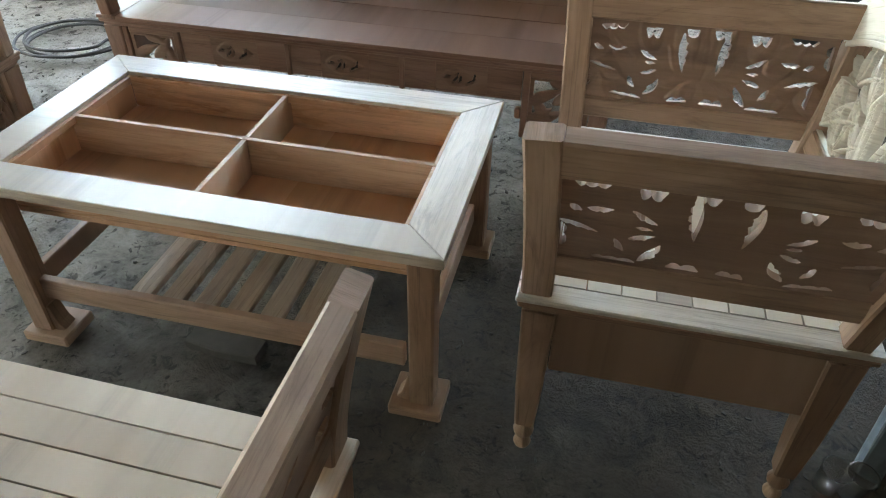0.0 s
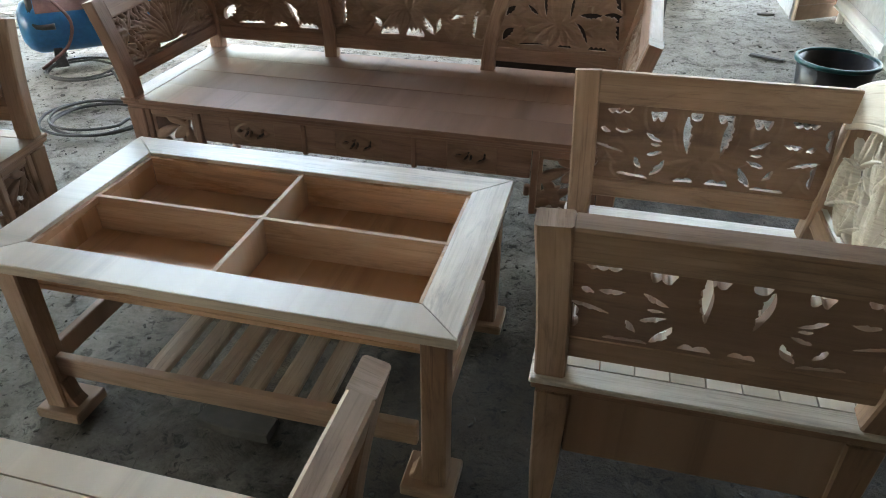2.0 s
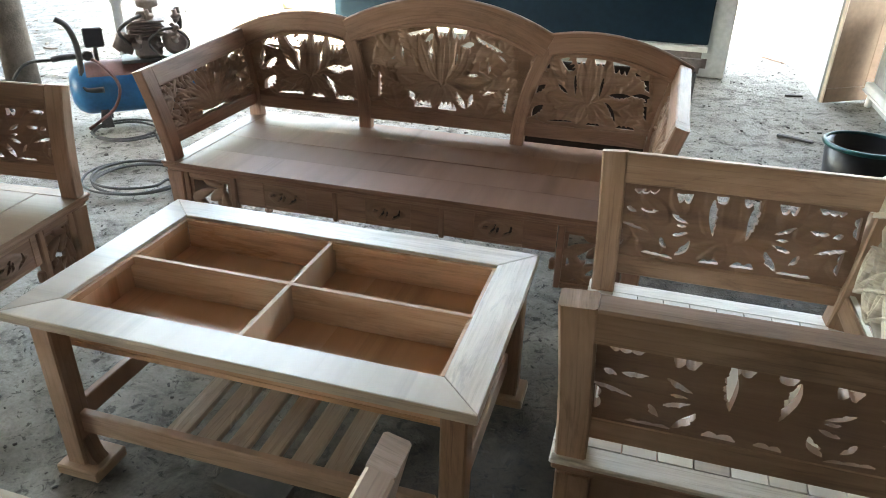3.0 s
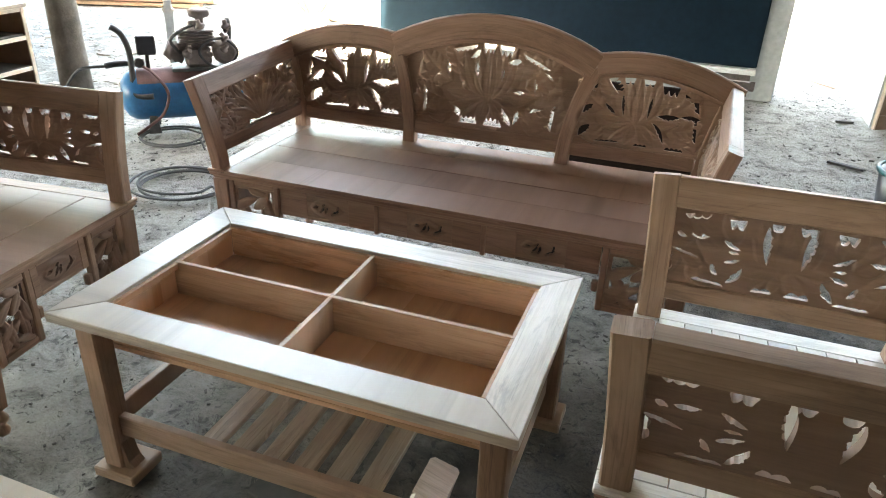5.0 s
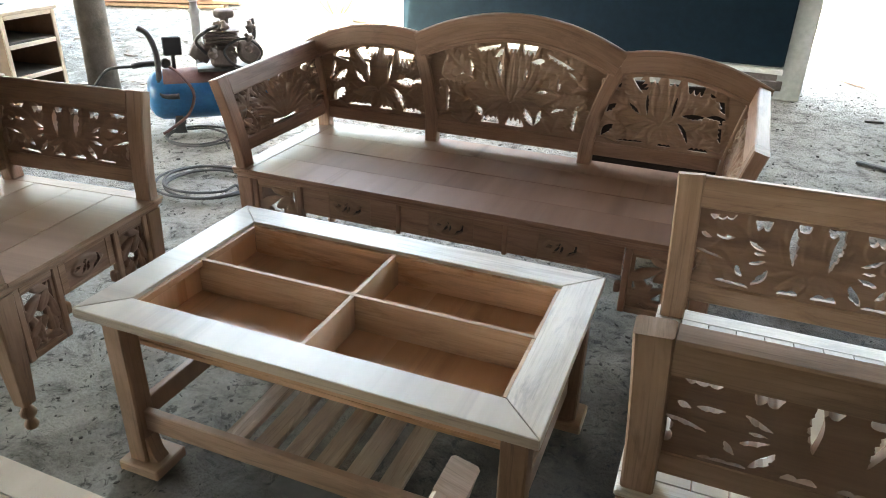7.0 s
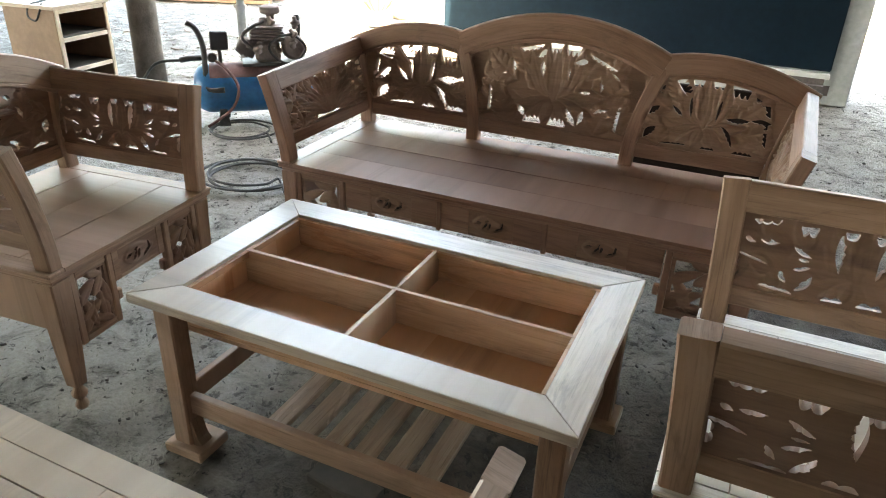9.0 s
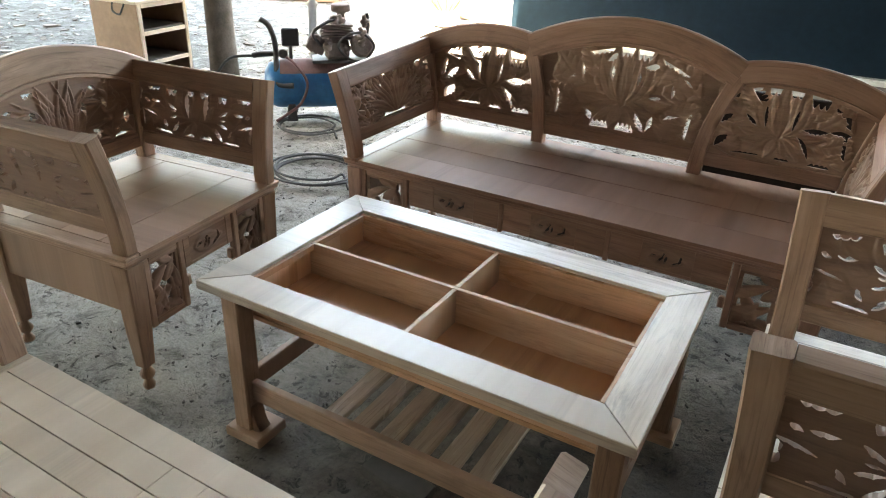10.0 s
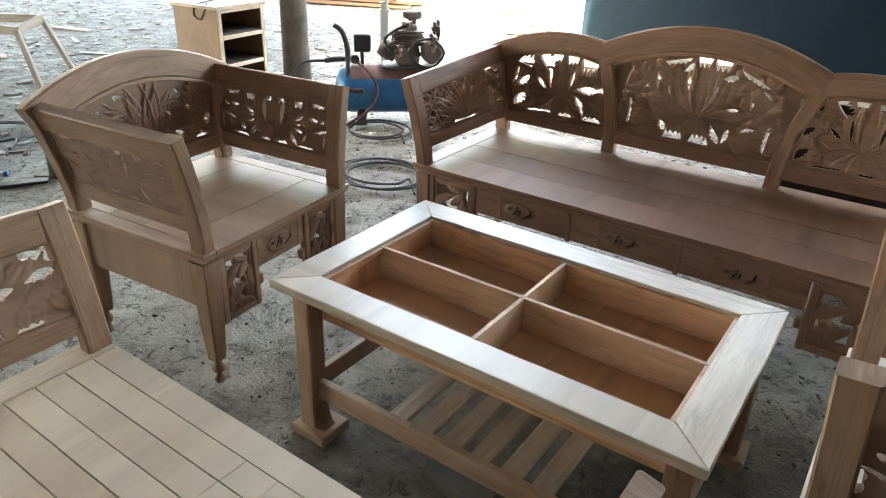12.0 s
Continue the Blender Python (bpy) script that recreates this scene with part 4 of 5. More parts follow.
# roof pieces out of view, their extents set to block and shape the daylight
solid("unseen_roof", box(-14, 6, -5, 2.6, 3.3, 3.36, 0), SHEET, "unseen brown sheet roof over the workshop", "roof", "structure")
solid("unseen_roof", box(-1.1, 6, 2.605, 5.6, 3.3, 3.36, 0), SHEET, "unseen roof piece added to shade the navy cabinet", "roof", "structure")
solid("unseen_roof", box(-14, -2.95, 2.605, 5.4, 3.3, 3.36, 0), SHEET, "unseen roof piece added to shade the left yard", "roof", "structure")
# walls out of view, added dark to cut the fill from these sides
solid("unseen_wall_near", box(-6, 6, -4.2, -4.0, -0.05, 3.2, 0), WALLM, "unseen rough plaster wall added to hold back fill light", "wall", "structure")
solid("unseen_wall_east", box(4.0, 4.2, -4.0, 4.0, -0.05, 3.2, 0), WALLM, "unseen rough plaster wall added to hold back fill light", "wall", "structure")

# ---- yard things ----
big = thing("painted_cabinet", "tall pale grey cabinet with large dark navy front", "cabinet", at=pose(0, 4.9, 0))
part("body", box(-1.6, 1.86, 0.03, 0.55, 0.0, 2.4, 0.01), GREYP, big)
part("front_panel", box(-1.43, 1.7, 0.0, 0.029, 0.25, 2.35, 0.01), NAVY, big)
part("ledge", box(-1.43, 1.7, -0.035, 0.029, 0.2, 0.235, 0.004), WHITEP, big)

# unseen board added so the sofa's right-hand openings read dark
board = thing("dark_backing_board", "dark board added behind the long sofa to darken its openings", "board", at=pose(1.08, 1.86, 0, 0, 0, 3))
part("board", box(-0.27, 0.25, 0.0, 0.022, 0.045, 0.70, 0.004, (1, 0, 0)), BACKING, board)
part("batten", box(-0.27, 0.25, 0.0225, 0.045, 0.12, 0.17, 0.003), BACKING, board)
for x in (-0.24, 0.22):
    part("foot", box(x - 0.02, x + 0.02, -0.06, 0.08, 0.0, 0.0445, 0.004), BACKING, board)

stool = thing("padded_stool", "brown padded stool on dark metal legs", "stool", at=pose(1.45, 4.05, 0))
pad = box(-0.2, 0.2, -0.05, 0.03, 0.22, 0.36, 0.0)
bmesh.ops.bevel(pad, geom=pad.edges[:], offset=0.038, segments=4, affect="EDGES")
part("seat_pad", pad, RUST, stool)
for x in (-0.14, 0.14):
    part("leg", tube([(x, 0, 0), (x, 0, 0.1), (x, 0, 0.23)], 0.014), IRON, stool)

post = solid("timber_post", lathe([(0.108, -0.05), (0.1, 0.3), (0.094, 1.0), (0.085, 3.6)], 18), BARK, "weathered round timber post holding the roof", "post", at=pose(-2.74, 2.74, 0))


def air_compressor():
    t = thing("air_compressor", "dusty blue air compressor with rusty pump and rubber hoses", "air compressor", at=pose(-1.62, 2.50, 0, 0, 0, 41))
    r, zc = 0.15, 0.215
    prof = [(0.02, -0.36), (0.08, -0.355), (0.125, -0.33), (0.147, -0.29), (0.15, -0.26), (0.15, 0.26), (0.147, 0.29), (0.125, 0.33), (0.08, 0.355), (0.02, 0.36)]
    tank = part("tank", lathe(prof, 32, Matrix.Translation((0, 0, zc)) @ Matrix.Rotation(radians(90), 4, "Y")), BLUE, t, "blue enamel tank with reddish dust on top")
    dust = bmesh.new()
    cols = [[dust.verts.new((x, (r + 0.002) * math.sin(radians(a)), zc + (r + 0.002) * math.cos(radians(a)))) for a in range(-55, 76, 10)] for x in (-0.26, -0.1, 0.1, 0.26)]
    for c0, c1 in zip(cols, cols[1:]):
        for k in range(len(c0) - 1):
            dust.faces.new((c0[k], c1[k], c1[k + 1], c0[k + 1])).smooth = True
    part("dust_layer", dust, RED, tank, "reddish dusty paint patch")
    for x in (-0.2, 0.2):
        for y in (-0.1, 0.1):
            part("foot", bar([(x, y, 0.0), (x, y * 0.9, 0.12)], (1, 0, 0), [0.035, 0.02], 0.012, 0.003), IRON, t)
    part("wheel", lathe([(0.02, -0.02), (0.06, -0.02), (0.068, -0.012), (0.068, 0.012), (0.06, 0.02), (0.02, 0.02)], 20, Matrix.Translation((0.2, -0.17, 0.068)) @ Matrix.Rotation(radians(90), 4, "X")), RUBBER, t)
    part("deck", box(-0.06, 0.3, -0.09, 0.09, zc + r - 0.01, zc + r + 0.008, 0.003), IRON, t)
    base = zc + r + 0.009
    crank = part("crankcase", box(0.02, 0.17, -0.07, 0.07, base, base + 0.12, 0.02), RUST, t)
    for k in range(6):
        part("fin", box(0.005 - 0.012 * (k % 2), 0.185 + 0.012 * (k % 2), -0.082, 0.082, base + 0.122 + k * 0.016, base + 0.131 + k * 0.016, 0.003), RUST, crank)
    part("cylinder_head", lathe([(0.05, 0), (0.05, 0.1), (0.04, 0.105), (0.03, 0.14)], 14, Matrix.Translation((0.09, 0, base + 0.115))), RUST, t)
    part("air_filter", lathe([(0.022, 0), (0.024, 0.05), (0.055, 0.06), (0.06, 0.07), (0.06, 0.095), (0.045, 0.105)], 16, Matrix.Translation((0.125, 0.0, base + 0.22))), RUST, t)
    part("side_cylinder", lathe([(0.055, 0), (0.05, 0.03), (0.06, 0.035), (0.05, 0.06), (0.06, 0.065), (0.045, 0.11)], 14, Matrix.Translation((0.02, 0, base + 0.06)) @ Matrix.Rotation(radians(-65), 4, "Y")), RUST, t)
    part("motor", lathe([(0.03, -0.1), (0.07, -0.09), (0.075, 0.06), (0.05, 0.09)], 18, Matrix.Translation((0.25, 0, base + 0.085)) @ Matrix.Rotation(radians(90), 4, "X")), RUST, t)
    part("exhaust_pipe", tube([(0.28, 0.0, base + 0.13), (0.29, 0.0, base + 0.2), (0.28, 0.0, base + 0.27)], 0.014), IRON, t)
    rnd = random.Random(4)
    for k in range(9):
        x, y, z = rnd.uniform(-0.03, 0.3), rnd.uniform(-0.1, 0.0), base + rnd.uniform(0.03, 0.24)
        r_ = rnd.uniform(0.012, 0.026)
        part("fitting", lathe([(r_, 0), (r_ * 1.2, 0.008), (r_ * 1.2, 0.02), (r_ * 0.6, 0.026), (r_ * 0.6, 0.05)], 8, Matrix.Translation((x, y, z)) @ Euler((rnd.uniform(-1, 1), rnd.uniform(-1, 1), 0)).to_matrix().to_4x4()), RUST, crank)
    part("pump_pipe", tube([(0.0, -0.05, base + 0.08), (-0.05, -0.08, base + 0.16), (0.02, -0.09, base + 0.22), (0.08, -0.06, base + 0.24)], 0.01), IRON, t)
    part("belt_guard", tube([(0.25, -0.1, base + 0.08 + 0.09), (0.17, -0.1, base + 0.16), (0.1, -0.1, base + 0.1), (0.15, -0.1, base + 0.02), (0.25, -0.1, base + 0.0), (0.32, -0.1, base + 0.09), (0.25, -0.1, base + 0.17)], 0.008), IRON, t)
    part("pressure_switch", box(-0.24, -0.135, -0.045, 0.045, base + 0.075, base + 0.185, 0.008), BLACKP, t)
    part("switch_pipe", tube([(-0.19, 0, base - 0.01), (-0.19, 0, base + 0.04), (-0.19, 0, base + 0.08)], 0.012), IRON, t)
    part("gauge", lathe([(0.028, 0), (0.03, 0.012), (0.022, 0.022)], 14, Matrix.Translation((-0.235, -0.02, base + 0.03)) @ Matrix.Rotation(radians(90), 4, "X")), IRON, t)
    part("handle", tube([(-0.36, -0.04, base + 0.24), (-0.31, -0.04, base + 0.2), (-0.28, -0.05, base + 0.1), (-0.28, -0.08, base - 0.03), (-0.28, -0.13, base - 0.13), (-0.18, -0.15, base - 0.14)], 0.017), RUBBER, t)
    part("coupling", tube([(-0.42, -0.03, base + 0.02), (-0.36, -0.03, base + 0.03), (-0.26, -0.02, base + 0.03)], 0.018), IRON, t)
    part("red_hose", tube([(-0.22, -0.03, base + 0.01), (-0.16, -0.12, base - 0.02), (-0.1, -0.165, base - 0.12), (-0.14, -0.168, base - 0.24), (-0.24, -0.16, base - 0.32), (-0.3, -0.17, 0.02)], 0.009), RED, t, "dusty red rubber hose")
    part("black_hose", tube([(-0.42, -0.03, base + 0.02), (-0.56, -0.02, base + 0.0), (-0.66, 0.0, base - 0.12), (-0.7, 0.02, 0.2), (-0.66, 0.02, 0.012)], 0.009), RUBBER, t)
    return t


air_compressor()

pipe = thing("standpipe", "pale plastic standpipe with a bulbous top", "pipe", at=pose(-2.08, 2.98, 0))
part("pipe", lathe([(0.03, 0.0), (0.03, 0.58), (0.045, 0.6), (0.026, 0.62), (0.026, 0.66)], 14), GREYP, pipe)
part("bulb", lathe([(0.028, 0.66), (0.06, 0.72), (0.085, 0.84), (0.08, 1.0), (0.04, 1.1)], 18), GLASSY, pipe)


def hose_coil(name, cx, cy, r, turns, label, seed):
    rnd = random.Random(seed)
    pts = []
    for k in range(turns * 14 + 1):
        a = 2 * math.pi * k / 14
        rr = r * (1 + 0.12 * math.sin(a * 0.37 + seed) + rnd.uniform(-0.03, 0.03))
        pts.append((cx + rr * math.cos(a) * 1.1 + 0.02 * math.sin(a * 0.21), cy + rr * math.sin(a), 0.008 + 0.006 * (k / 14) + 0.003 * rnd.random()))
    pts.append((pts[-1][0] + 0.1, pts[-1][1] - 0.09, 0.006))
    return solid(name, tube(pts, 0.0065, 7), RUBBER, label, "hose")


hose_coil("hose_coil", -1.0, 1.65, 0.205, 4, "black rubber hose coiled loosely on the floor", 2)
hose_coil("hose_coil", -1.55, 2.25, 0.17, 2, "thin black hose looped beside the compressor", 5)
hose_coil("hose_coil", -3.2, 0.75, 0.2, 2, "thin black hose lying on the dusty floor", 8)


def bedside_cabinet():
    t = thing("bedside_cabinet", "pale wooden bedside cabinet with two open shelf bays", "cabinet", at=pose(-2.74, 2.25, 0, 0, 0, 95))
    w, d, h = 0.42, 0.41, 0.65
    part("side_panel", box(-w / 2, -w / 2 + 0.02, 0, d, 0.03, h - 0.025, 0.002, (0, 0, 1)), BROWNP, t)
    part("side_panel", box(w / 2 - 0.02, w / 2, 0, d, 0.03, h - 0.025, 0.002, (0, 0, 1)), BROWNP, t)
    # back and shelves coloured dark for the shade inside the bays
    part("back_panel", box(-w / 2 + 0.021, w / 2 - 0.021, d - 0.012, d, 0.03, h - 0.025, 0.001), DARKW_SHADE, t)
    part("top", box(-w / 2 - 0.02, w / 2 + 0.02, -0.02, d + 0.01, h - 0.024, h, 0.004), PALE, t)
    for z in (0.06, 0.25, 0.45):
        part("shelf", box(-w / 2 + 0.021, w / 2 - 0.021, 0.012, d - 0.013, z, z + 0.016, 0.001), DARKW_SHADE, t)
    for x in (-w / 2, w / 2 - 0.028):
        part("stile", box(x, x + 0.028, -0.012, -0.001, 0.0, h - 0.025, 0.002), PALE, t)
    for z in (0.04, 0.24, 0.43, h - 0.049):
        part("rail", box(-w / 2 + 0.029, w / 2 - 0.029, -0.011, -0.001, z, z + 0.026, 0.002), PALE, t)
    return t


bedside_cabinet()
solid("cable_loop", tube([(-2.98, 2.3, 0.657), (-2.9, 2.1, 0.657), (-2.9, 2.02, 0.64), (-2.9, 2.0, 0.58), (-2.84, 2.0, 0.56), (-2.8, 2.0, 0.6), (-2.82, 2.05, 0.657)], 0.006), RUBBER, "black cable looped over the cabinet top", "cable")


def trestle():
    t = thing("chair_frame", "unfinished pale wooden chair frame lying tilted on the ground", "chair frame", at=pose(-4.38, 1.3, 0, 0, 0, 25))
    a, b, c, d = (-0.25, 0.0, 0.42), (0.28, 0.0, 0.40), (-0.3, 0.3, 0.42), (0.26, 0.3, 0.44)
    part("top_rail", bar([a, b], (0, 0, 1), 0.03, 0.016), WEATHERED, t)
    part("top_rail", bar([c, d], (0, 0, 1), 0.03, 0.016), WEATHERED, t)
    part("cross_rail", bar([(0.27, 0.015, 0.4), (0.26, 0.285, 0.44)], (0, 0, 1), 0.03, 0.016), WEATHERED, t)
    for p, q in ((a, (-0.32, -0.06, 0.0)), (b, (0.42, -0.05, 0.0)), (c, (-0.36, 0.36, 0.0)), (d, (0.4, 0.38, 0.0))):
        part("leg", bar([q, p], (1, 0, 0), 0.02, 0.016), WEATHERED, t)
    return t


trestle()
can = thing("paint_can", "dark dented paint can on the floor", "can", at=pose(-2.28, 0.68, 0))
part("can_body", lathe([(0.095, 0.0), (0.1, 0.004), (0.098, 0.1), (0.101, 0.104), (0.098, 0.11), (0.098, 0.2), (0.101, 0.204), (0.098, 0.21), (0.1, 0.29)], 24), IRON, can)
part("rim", lathe([(0.092, 0.285), (0.104, 0.29), (0.104, 0.298), (0.092, 0.3)], 24, None, False), GREYP, can)
vase = thing("turned_vase", "pale wooden ribbed vase standing in the yard", "vase", at=pose(-2.75, 6.05, 0))
part("vase_body", lathe([(0.12, 0.0), (0.13, 0.03), (0.09, 0.07), (0.08, 0.16), (0.17, 0.28), (0.23, 0.45), (0.22, 0.6), (0.13, 0.72), (0.15, 0.76)], 24), PALE, vase)
for k in range(12):
    a = 2 * math.pi * k / 12
    part("rib", tube([(0.085 * math.cos(a), 0.085 * math.sin(a), 0.17), (0.175 * math.cos(a), 0.175 * math.sin(a), 0.28), (0.235 * math.cos(a), 0.235 * math.sin(a), 0.45), (0.22 * math.cos(a), 0.22 * math.sin(a), 0.6)], 0.012, 6), WOOD, vase)
sack = thing("timber_block", "brown timber block standing in the yard", "timber", at=pose(-2.74, 6.72, 0, 0, 4, 15))
part("block", bar([(0, 0, 0), (0, 0, 0.4), (0.02, 0, 0.9)], (1, 0, 0), [0.16, 0.17, 0.15], 0.12, 0.02), BROWNP, sack)


white_sack = thing("woven_sack", "white woven sack with a red printed stripe standing in the yard", "sack", at=pose(-2.42, 6.62, 0, 0, 0, 26))
cloth = bmesh.new()
bmesh.ops.create_cube(cloth, size=1, matrix=Matrix.LocRotScale((0, 0, 0.4), None, (0.42, 0.24, 0.8)))
bmesh.ops.subdivide_edges(cloth, edges=cloth.edges[:], cuts=6, use_grid_fill=True)
for v in cloth.verts:
    belly = 1.0 + 0.14 * math.sin(math.pi * min(max(v.co.z / 0.8, 0), 1)) + 0.05 * noise.noise(v.co * 9)
    v.co.x, v.co.y = v.co.x * belly * (1 - 0.12 * abs(v.co.y) / 0.12), v.co.y * belly
    v.co.z = max(0.0, v.co.z + (0.015 * noise.noise(v.co * 7 + Vector((3, 1, 2))) if v.co.z > 0.02 else 0.0))
for f in cloth.faces:
    f.smooth = True
part("cloth", cloth, WHITEP, white_sack)
part("printed_stripe", box(-0.10, -0.07, -0.142, -0.139, 0.12, 0.66, 0.0), RED, white_sack, "faded red printed stripe")


def tub():
    t = thing("tub", "black plastic tub with a faded teal rim on the floor", "tub", at=pose(2.33, 2.62, 0))
    part("tub_body", lathe([(0.13, 0.0), (0.14, 0.004), (0.175, 0.27), (0.168, 0.272), (0.135, 0.02), (0.01, 0.016)], 36), BLACKP, t)
    part("rim", lathe([(0.171, 0.262), (0.186, 0.264), (0.189, 0.274), (0.184, 0.283), (0.172, 0.283)], 36, None, False), TEAL, t)
    return t


tub()


def wardrobe():
    t = thing("wardrobe", "tall brown plywood wardrobe side with plinth", "wardrobe", at=pose(2.5, 4.47, 0, 0, 0, 34))
    part("side_panel", box(0.0, 0.34, 0.0, 0.02, 0.1, 2.1, 0.003, (0, 0, 1)), BROWNP, t)
    part("side_panel", box(0.342, 0.7, 0.002, 0.02, 0.1, 2.1, 0.003, (0, 0, 1)), BROWNP, t)
    part("plinth", box(0.0, 0.7, -0.008, 0.02, 0.0, 0.099, 0.003), BROWNP, t)
    part("edge_strip", box(-0.012, -0.001, -0.004, 0.024, 0.0, 2.1, 0.002), PALE, t)
    return t


wardrobe()
# white leaves coloured pale grey: the shade on their faces is in the paint
for x, y, ang, l, lab in ((2.5, 4.5, 1, 0.88, "white painted door leaf standing upright"), (2.5, 5.42, 13, 0.9, "white painted panel standing in the yard")):
    leaf = thing("door_panel", lab, "door panel", at=pose(x, y, 0, 0, 0, ang))
    part("panel", box(-0.025, 0.0, 0.0, l, 0.0, 2.0, 0.004), GREYP, leaf)
    part("edge_trim", box(-0.032, -0.0255, 0.0, 0.03, 0.0, 2.0, 0.002), GREYP, leaf)


def white_bench():
    t = thing("white_headboard", "white primed carved headboard standing against a panel", "headboard", at=pose(2.76, 3.62, 0, 0, 0, 0))
    part("panel", box(0.06, 0.1, -0.4, 1.0, 0.0, 0.62, 0.006), GREYP, t)
    part("rail", bar([(0.03, 0.95, 0.12), (0.03, 0.3, 0.12), (0.03, -0.2, 0.12)], (0, 0, 1), 0.03, 0.028, 0.006), WHITEP, t)
    part("rail_moulding", bar([(-0.003, 0.95, 0.095), (-0.003, -0.2, 0.095)], (0, 0, 1), 0.008, 0.005, 0.002), WHITEP, t)
    part("scroll_foot", tube([(0.03, 0.86, 0.0), (0.03, 0.84, 0.08), (0.03, 0.74, 0.1), (0.03, 0.66, 0.11)], 0.022), WHITEP, t)
    part("scroll_foot", tube([(0.03, -0.1, 0.0), (0.03, -0.08, 0.08), (0.03, 0.02, 0.1), (0.03, 0.1, 0.11)], 0.022), WHITEP, t)
    return t


white_bench()

# a grey primed panel and plastic bags behind the armchair
side = thing("primed_panel", "blue-grey primed cabinet side standing on the floor", "panel", at=pose(1.985, 0.1, 0, 0, 0, -30))
part("panel_board", box(0.0, 0.03, -0.03, 0.95, 0.0, 0.5, 0.004), SLATE, side)
part("panel_foot", box(-0.012, 0.045, -0.02, 0.94, -0.01, 0.03, 0.004), SLATE, side)
for k, (x, y) in enumerate(((1.905, 0.035), (1.95, 0.03))):
    solid("plastic_cup", lathe([(0.02, 0.0), (0.023, 0.002), (0.03, 0.07), (0.032, 0.072), (0.028, 0.07), (0.02, 0.004)], 18), CLEAR, "small cloudy white plastic cup on the floor", "cup", at=pose(x, y, -0.006, 6, 3, 20 * k))

bottle = thing("plastic_bottle", "pale blue plastic bottle lying on the floor", "bottle", at=pose(-2.52, 0.36, 0.022, 0, 90, 50))
part("bottle_body", lathe([(0.02, -0.08), (0.03, -0.075), (0.03, 0.05), (0.022, 0.075), (0.012, 0.085), (0.012, 0.1)], 18), GLASSY, bottle)
part("cap", lathe([(0.014, 0.1), (0.015, 0.103), (0.015, 0.118), (0.012, 0.12)], 14), BLUE, bottle)


def log_pile():
    """A low stack of sawn boards out in the yard."""
    rnd = random.Random(12)
    t = thing("timber_stack", "low stack of brown sawn boards in the yard", "timber stack", at=pose(-5.6, 6.6, 0, 0, 0, 20))
    for k in range(14):
        y, z = (k % 5) * 0.15 - 0.3, (k // 5) * 0.06
        l = rnd.uniform(0.7, 1.1)
        part("board", bar([(-l, y + rnd.uniform(-0.03, 0.03), z + 0.022), (l, y + rnd.uniform(-0.03, 0.03), z + 0.022)], (0, 1, 0), 0.06, 0.022, 0.004), BROWNP, t)
    return t


log_pile()

# ---- litter ----
def litter(name, count, area, size, material, label, seed, flat=0.25):
    """Broken chips and scraps with ragged outlines, lying about a little tilted."""
    rnd = random.Random(seed)
    verts, faces = [], []
    for _ in range(count):
        x, y = area(rnd)
        l, w = rnd.uniform(size[0] ** 0.5, size[1] ** 0.5) ** 2, rnd.uniform(0.15, 0.6)
        h = l * flat * rnd.uniform(0.3, 1)
        a, tip, roll = rnd.uniform(0, 6.28), rnd.uniform(-0.25, 0.25), rnd.uniform(-0.2, 0.2)
        c, s_ = math.cos(a), math.sin(a)
        n, m = len(verts), rnd.choice((5, 6, 7))
        ring = []
        for k in range(m):
            ang, r = 6.283 * (k + rnd.uniform(-0.3, 0.3)) / m, rnd.uniform(0.55, 1.1)
            ring.append((r * l * math.cos(ang), r * l * w * math.sin(ang)))
        for top_ in (0, 1):
            for px, py in ring:
                verts.append((x + px * c - py * s_, y + px * s_ + py * c, -0.012 + top_ * (h + 0.006) + max(0.0, px * tip + py * roll)))
        faces.append(tuple(range(n + m - 1, n - 1, -1)))
        faces.append(tuple(range(n + m, n + 2 * m)))
        faces += [(n + k, n + (k + 1) % m, n + m + (k + 1) % m, n + m + k) for k in range(m)]
    me = bpy.data.meshes.new(name)
    me.from_pydata(verts, [], faces)
    me.materials.append(material)
    return tagged(new(name, me), label, "litter", kind="stuff")


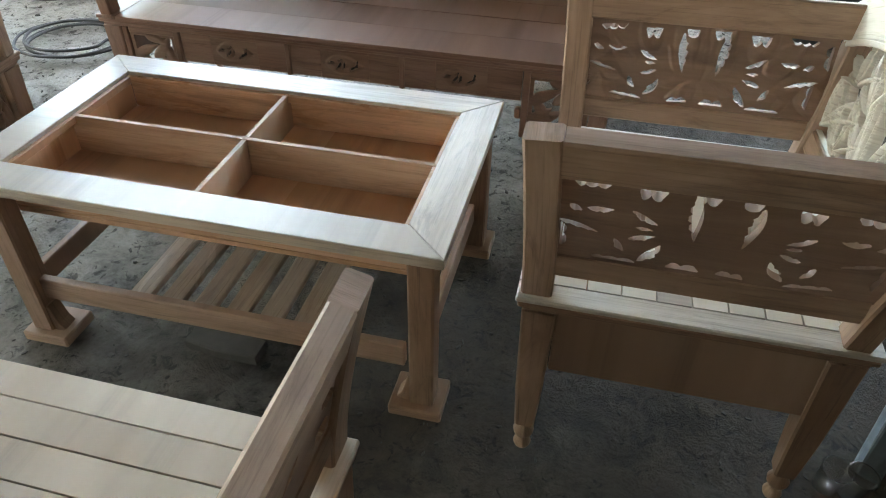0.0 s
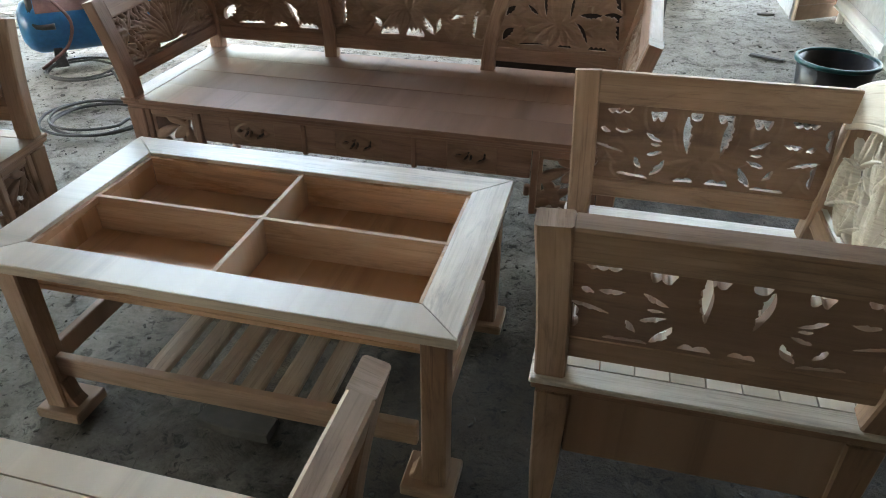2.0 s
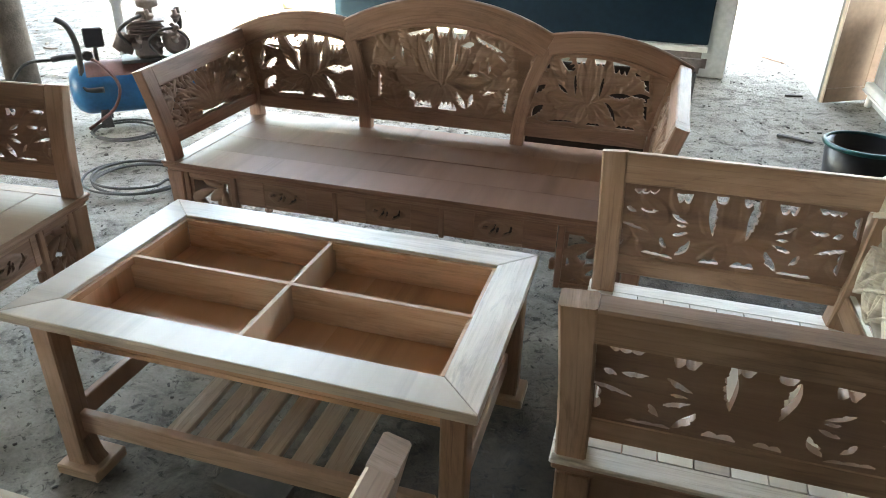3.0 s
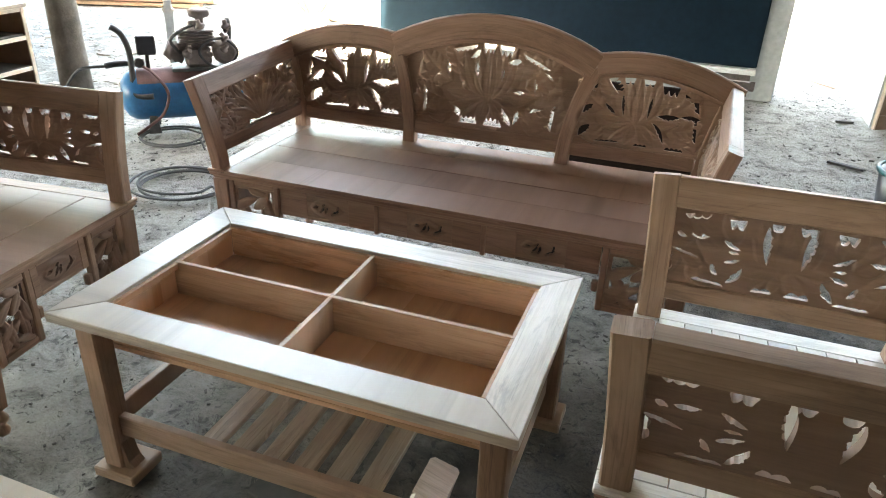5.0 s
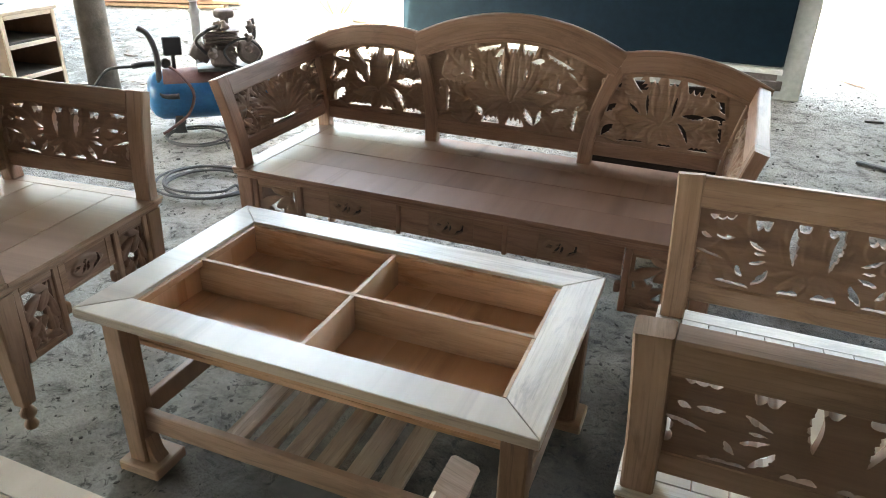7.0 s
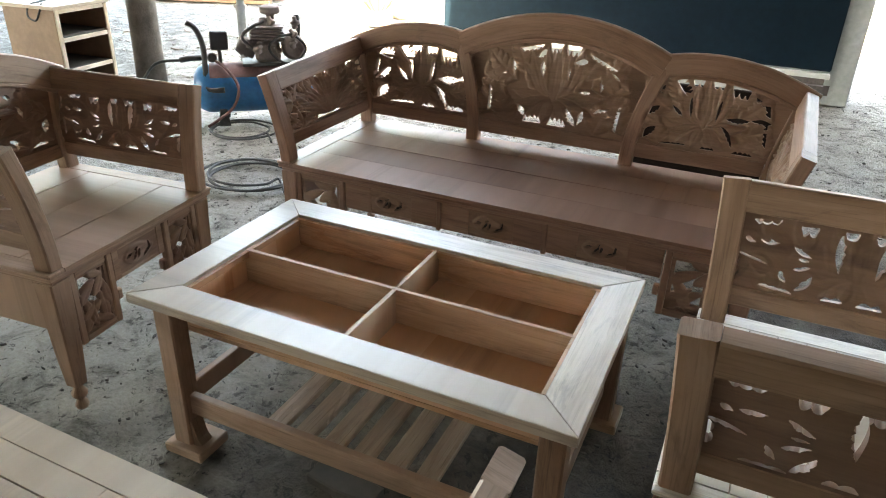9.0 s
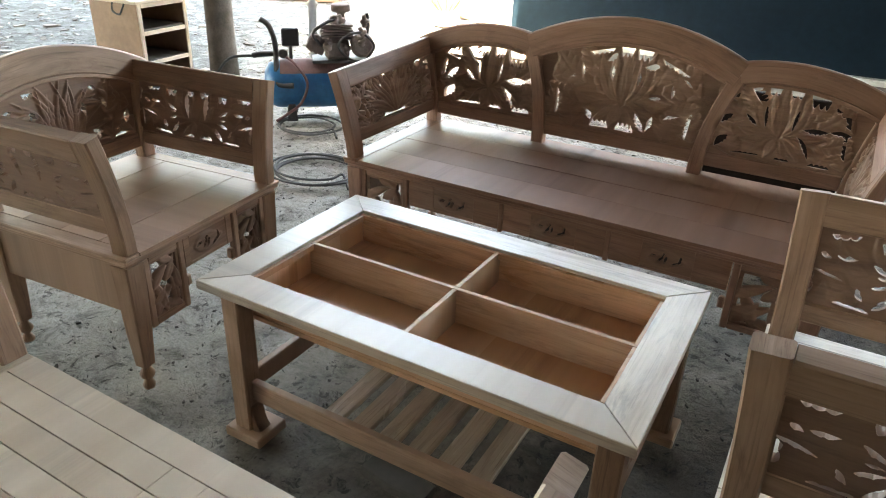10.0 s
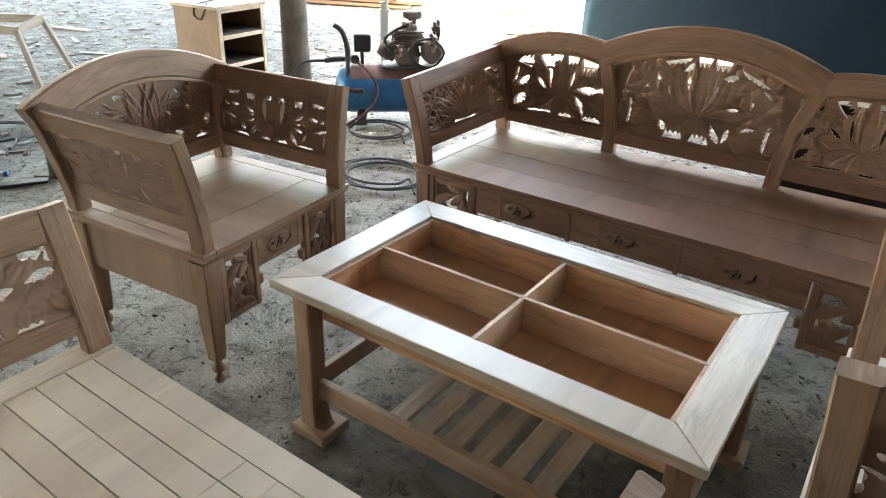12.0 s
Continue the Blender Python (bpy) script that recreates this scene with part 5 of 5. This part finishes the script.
def yard(rnd):
    return (rnd.uniform(-9, 3.2), rnd.uniform(1.2, 8))


def left_yard(rnd):
    return (rnd.uniform(-9, -2.2), rnd.uniform(-0.5, 5))


def by_table(rnd):
    return (rnd.uniform(-1.2, 2.4), rnd.uniform(-0.8, 1.4))


litter("wood_chips", 1500, yard, (0.004, 0.016), DARKW_SHADE, "dark bark and wood chips strewn over the floor", 1, 0.18)
litter("shavings", 700, left_yard, (0.01, 0.06), DUSTY, "pale wood shavings and paper scraps on the ground", 2, 0.1)
litter("paper_scraps", 260, left_yard, (0.01, 0.07), SCRAP, "pale grey scraps of bark and paper trodden into the yard", 9, 0.06)
litter("bark_pieces", 900, left_yard, (0.008, 0.06), BARK, "dark pieces of bark littering the yard", 11, 0.18)
litter("offcuts", 60, left_yard, (0.03, 0.11), WEATHERED, "brown timber offcuts lying on the ground", 3, 0.12)
def pale_floor(rnd):
    return (rnd.uniform(-2.4, 3.0), rnd.uniform(1.7, 6.2))


litter("splinters", 600, pale_floor, (0.003, 0.016), DARKW_SHADE, "dark splinters and bark shreds on the pale dusty floor", 6, 0.12)
litter("grit", 1300, by_table, (0.0015, 0.011), DARKW_SHADE, "dark grit and splinters under the table", 4, 0.2)
# low dark block on the floor below the slats
solid("timber_offcut", bar([(0.44, 0.1, 0.0), (0.53, 0.092, 0.0), (0.63, 0.088, 0.0)], (0, 1, 0), [0.03, 0.036, 0.03], 0.018, 0.004), DARKW_SHADE, "dark block lying under the coffee table", "timber")
for k, (x, y, ang, l, m_) in enumerate(((2.2, 3.53, -25, 0.1, IRON), (2.4, 5.8, -50, 0.22, WOOD), (2.33, 4.6, 10, 0.06, DARKW_SHADE), (-2.35, 0.42, 60, 0.16, IRON), (-4.9, 2.4, 30, 0.16, SCRAP), (-5.6, 2.6, -20, 0.14, SCRAP), (-6.2, 2.9, 15, 0.24, WEATHERED))):
    bm = box(-l, l, -l * 0.16, l * 0.16, 0, 0.014, 0.002)
    solid("offcut_board", bm, m_, "loose board offcut lying on the ground", "board", at=pose(x, y, -0.008, 0, 0, ang))
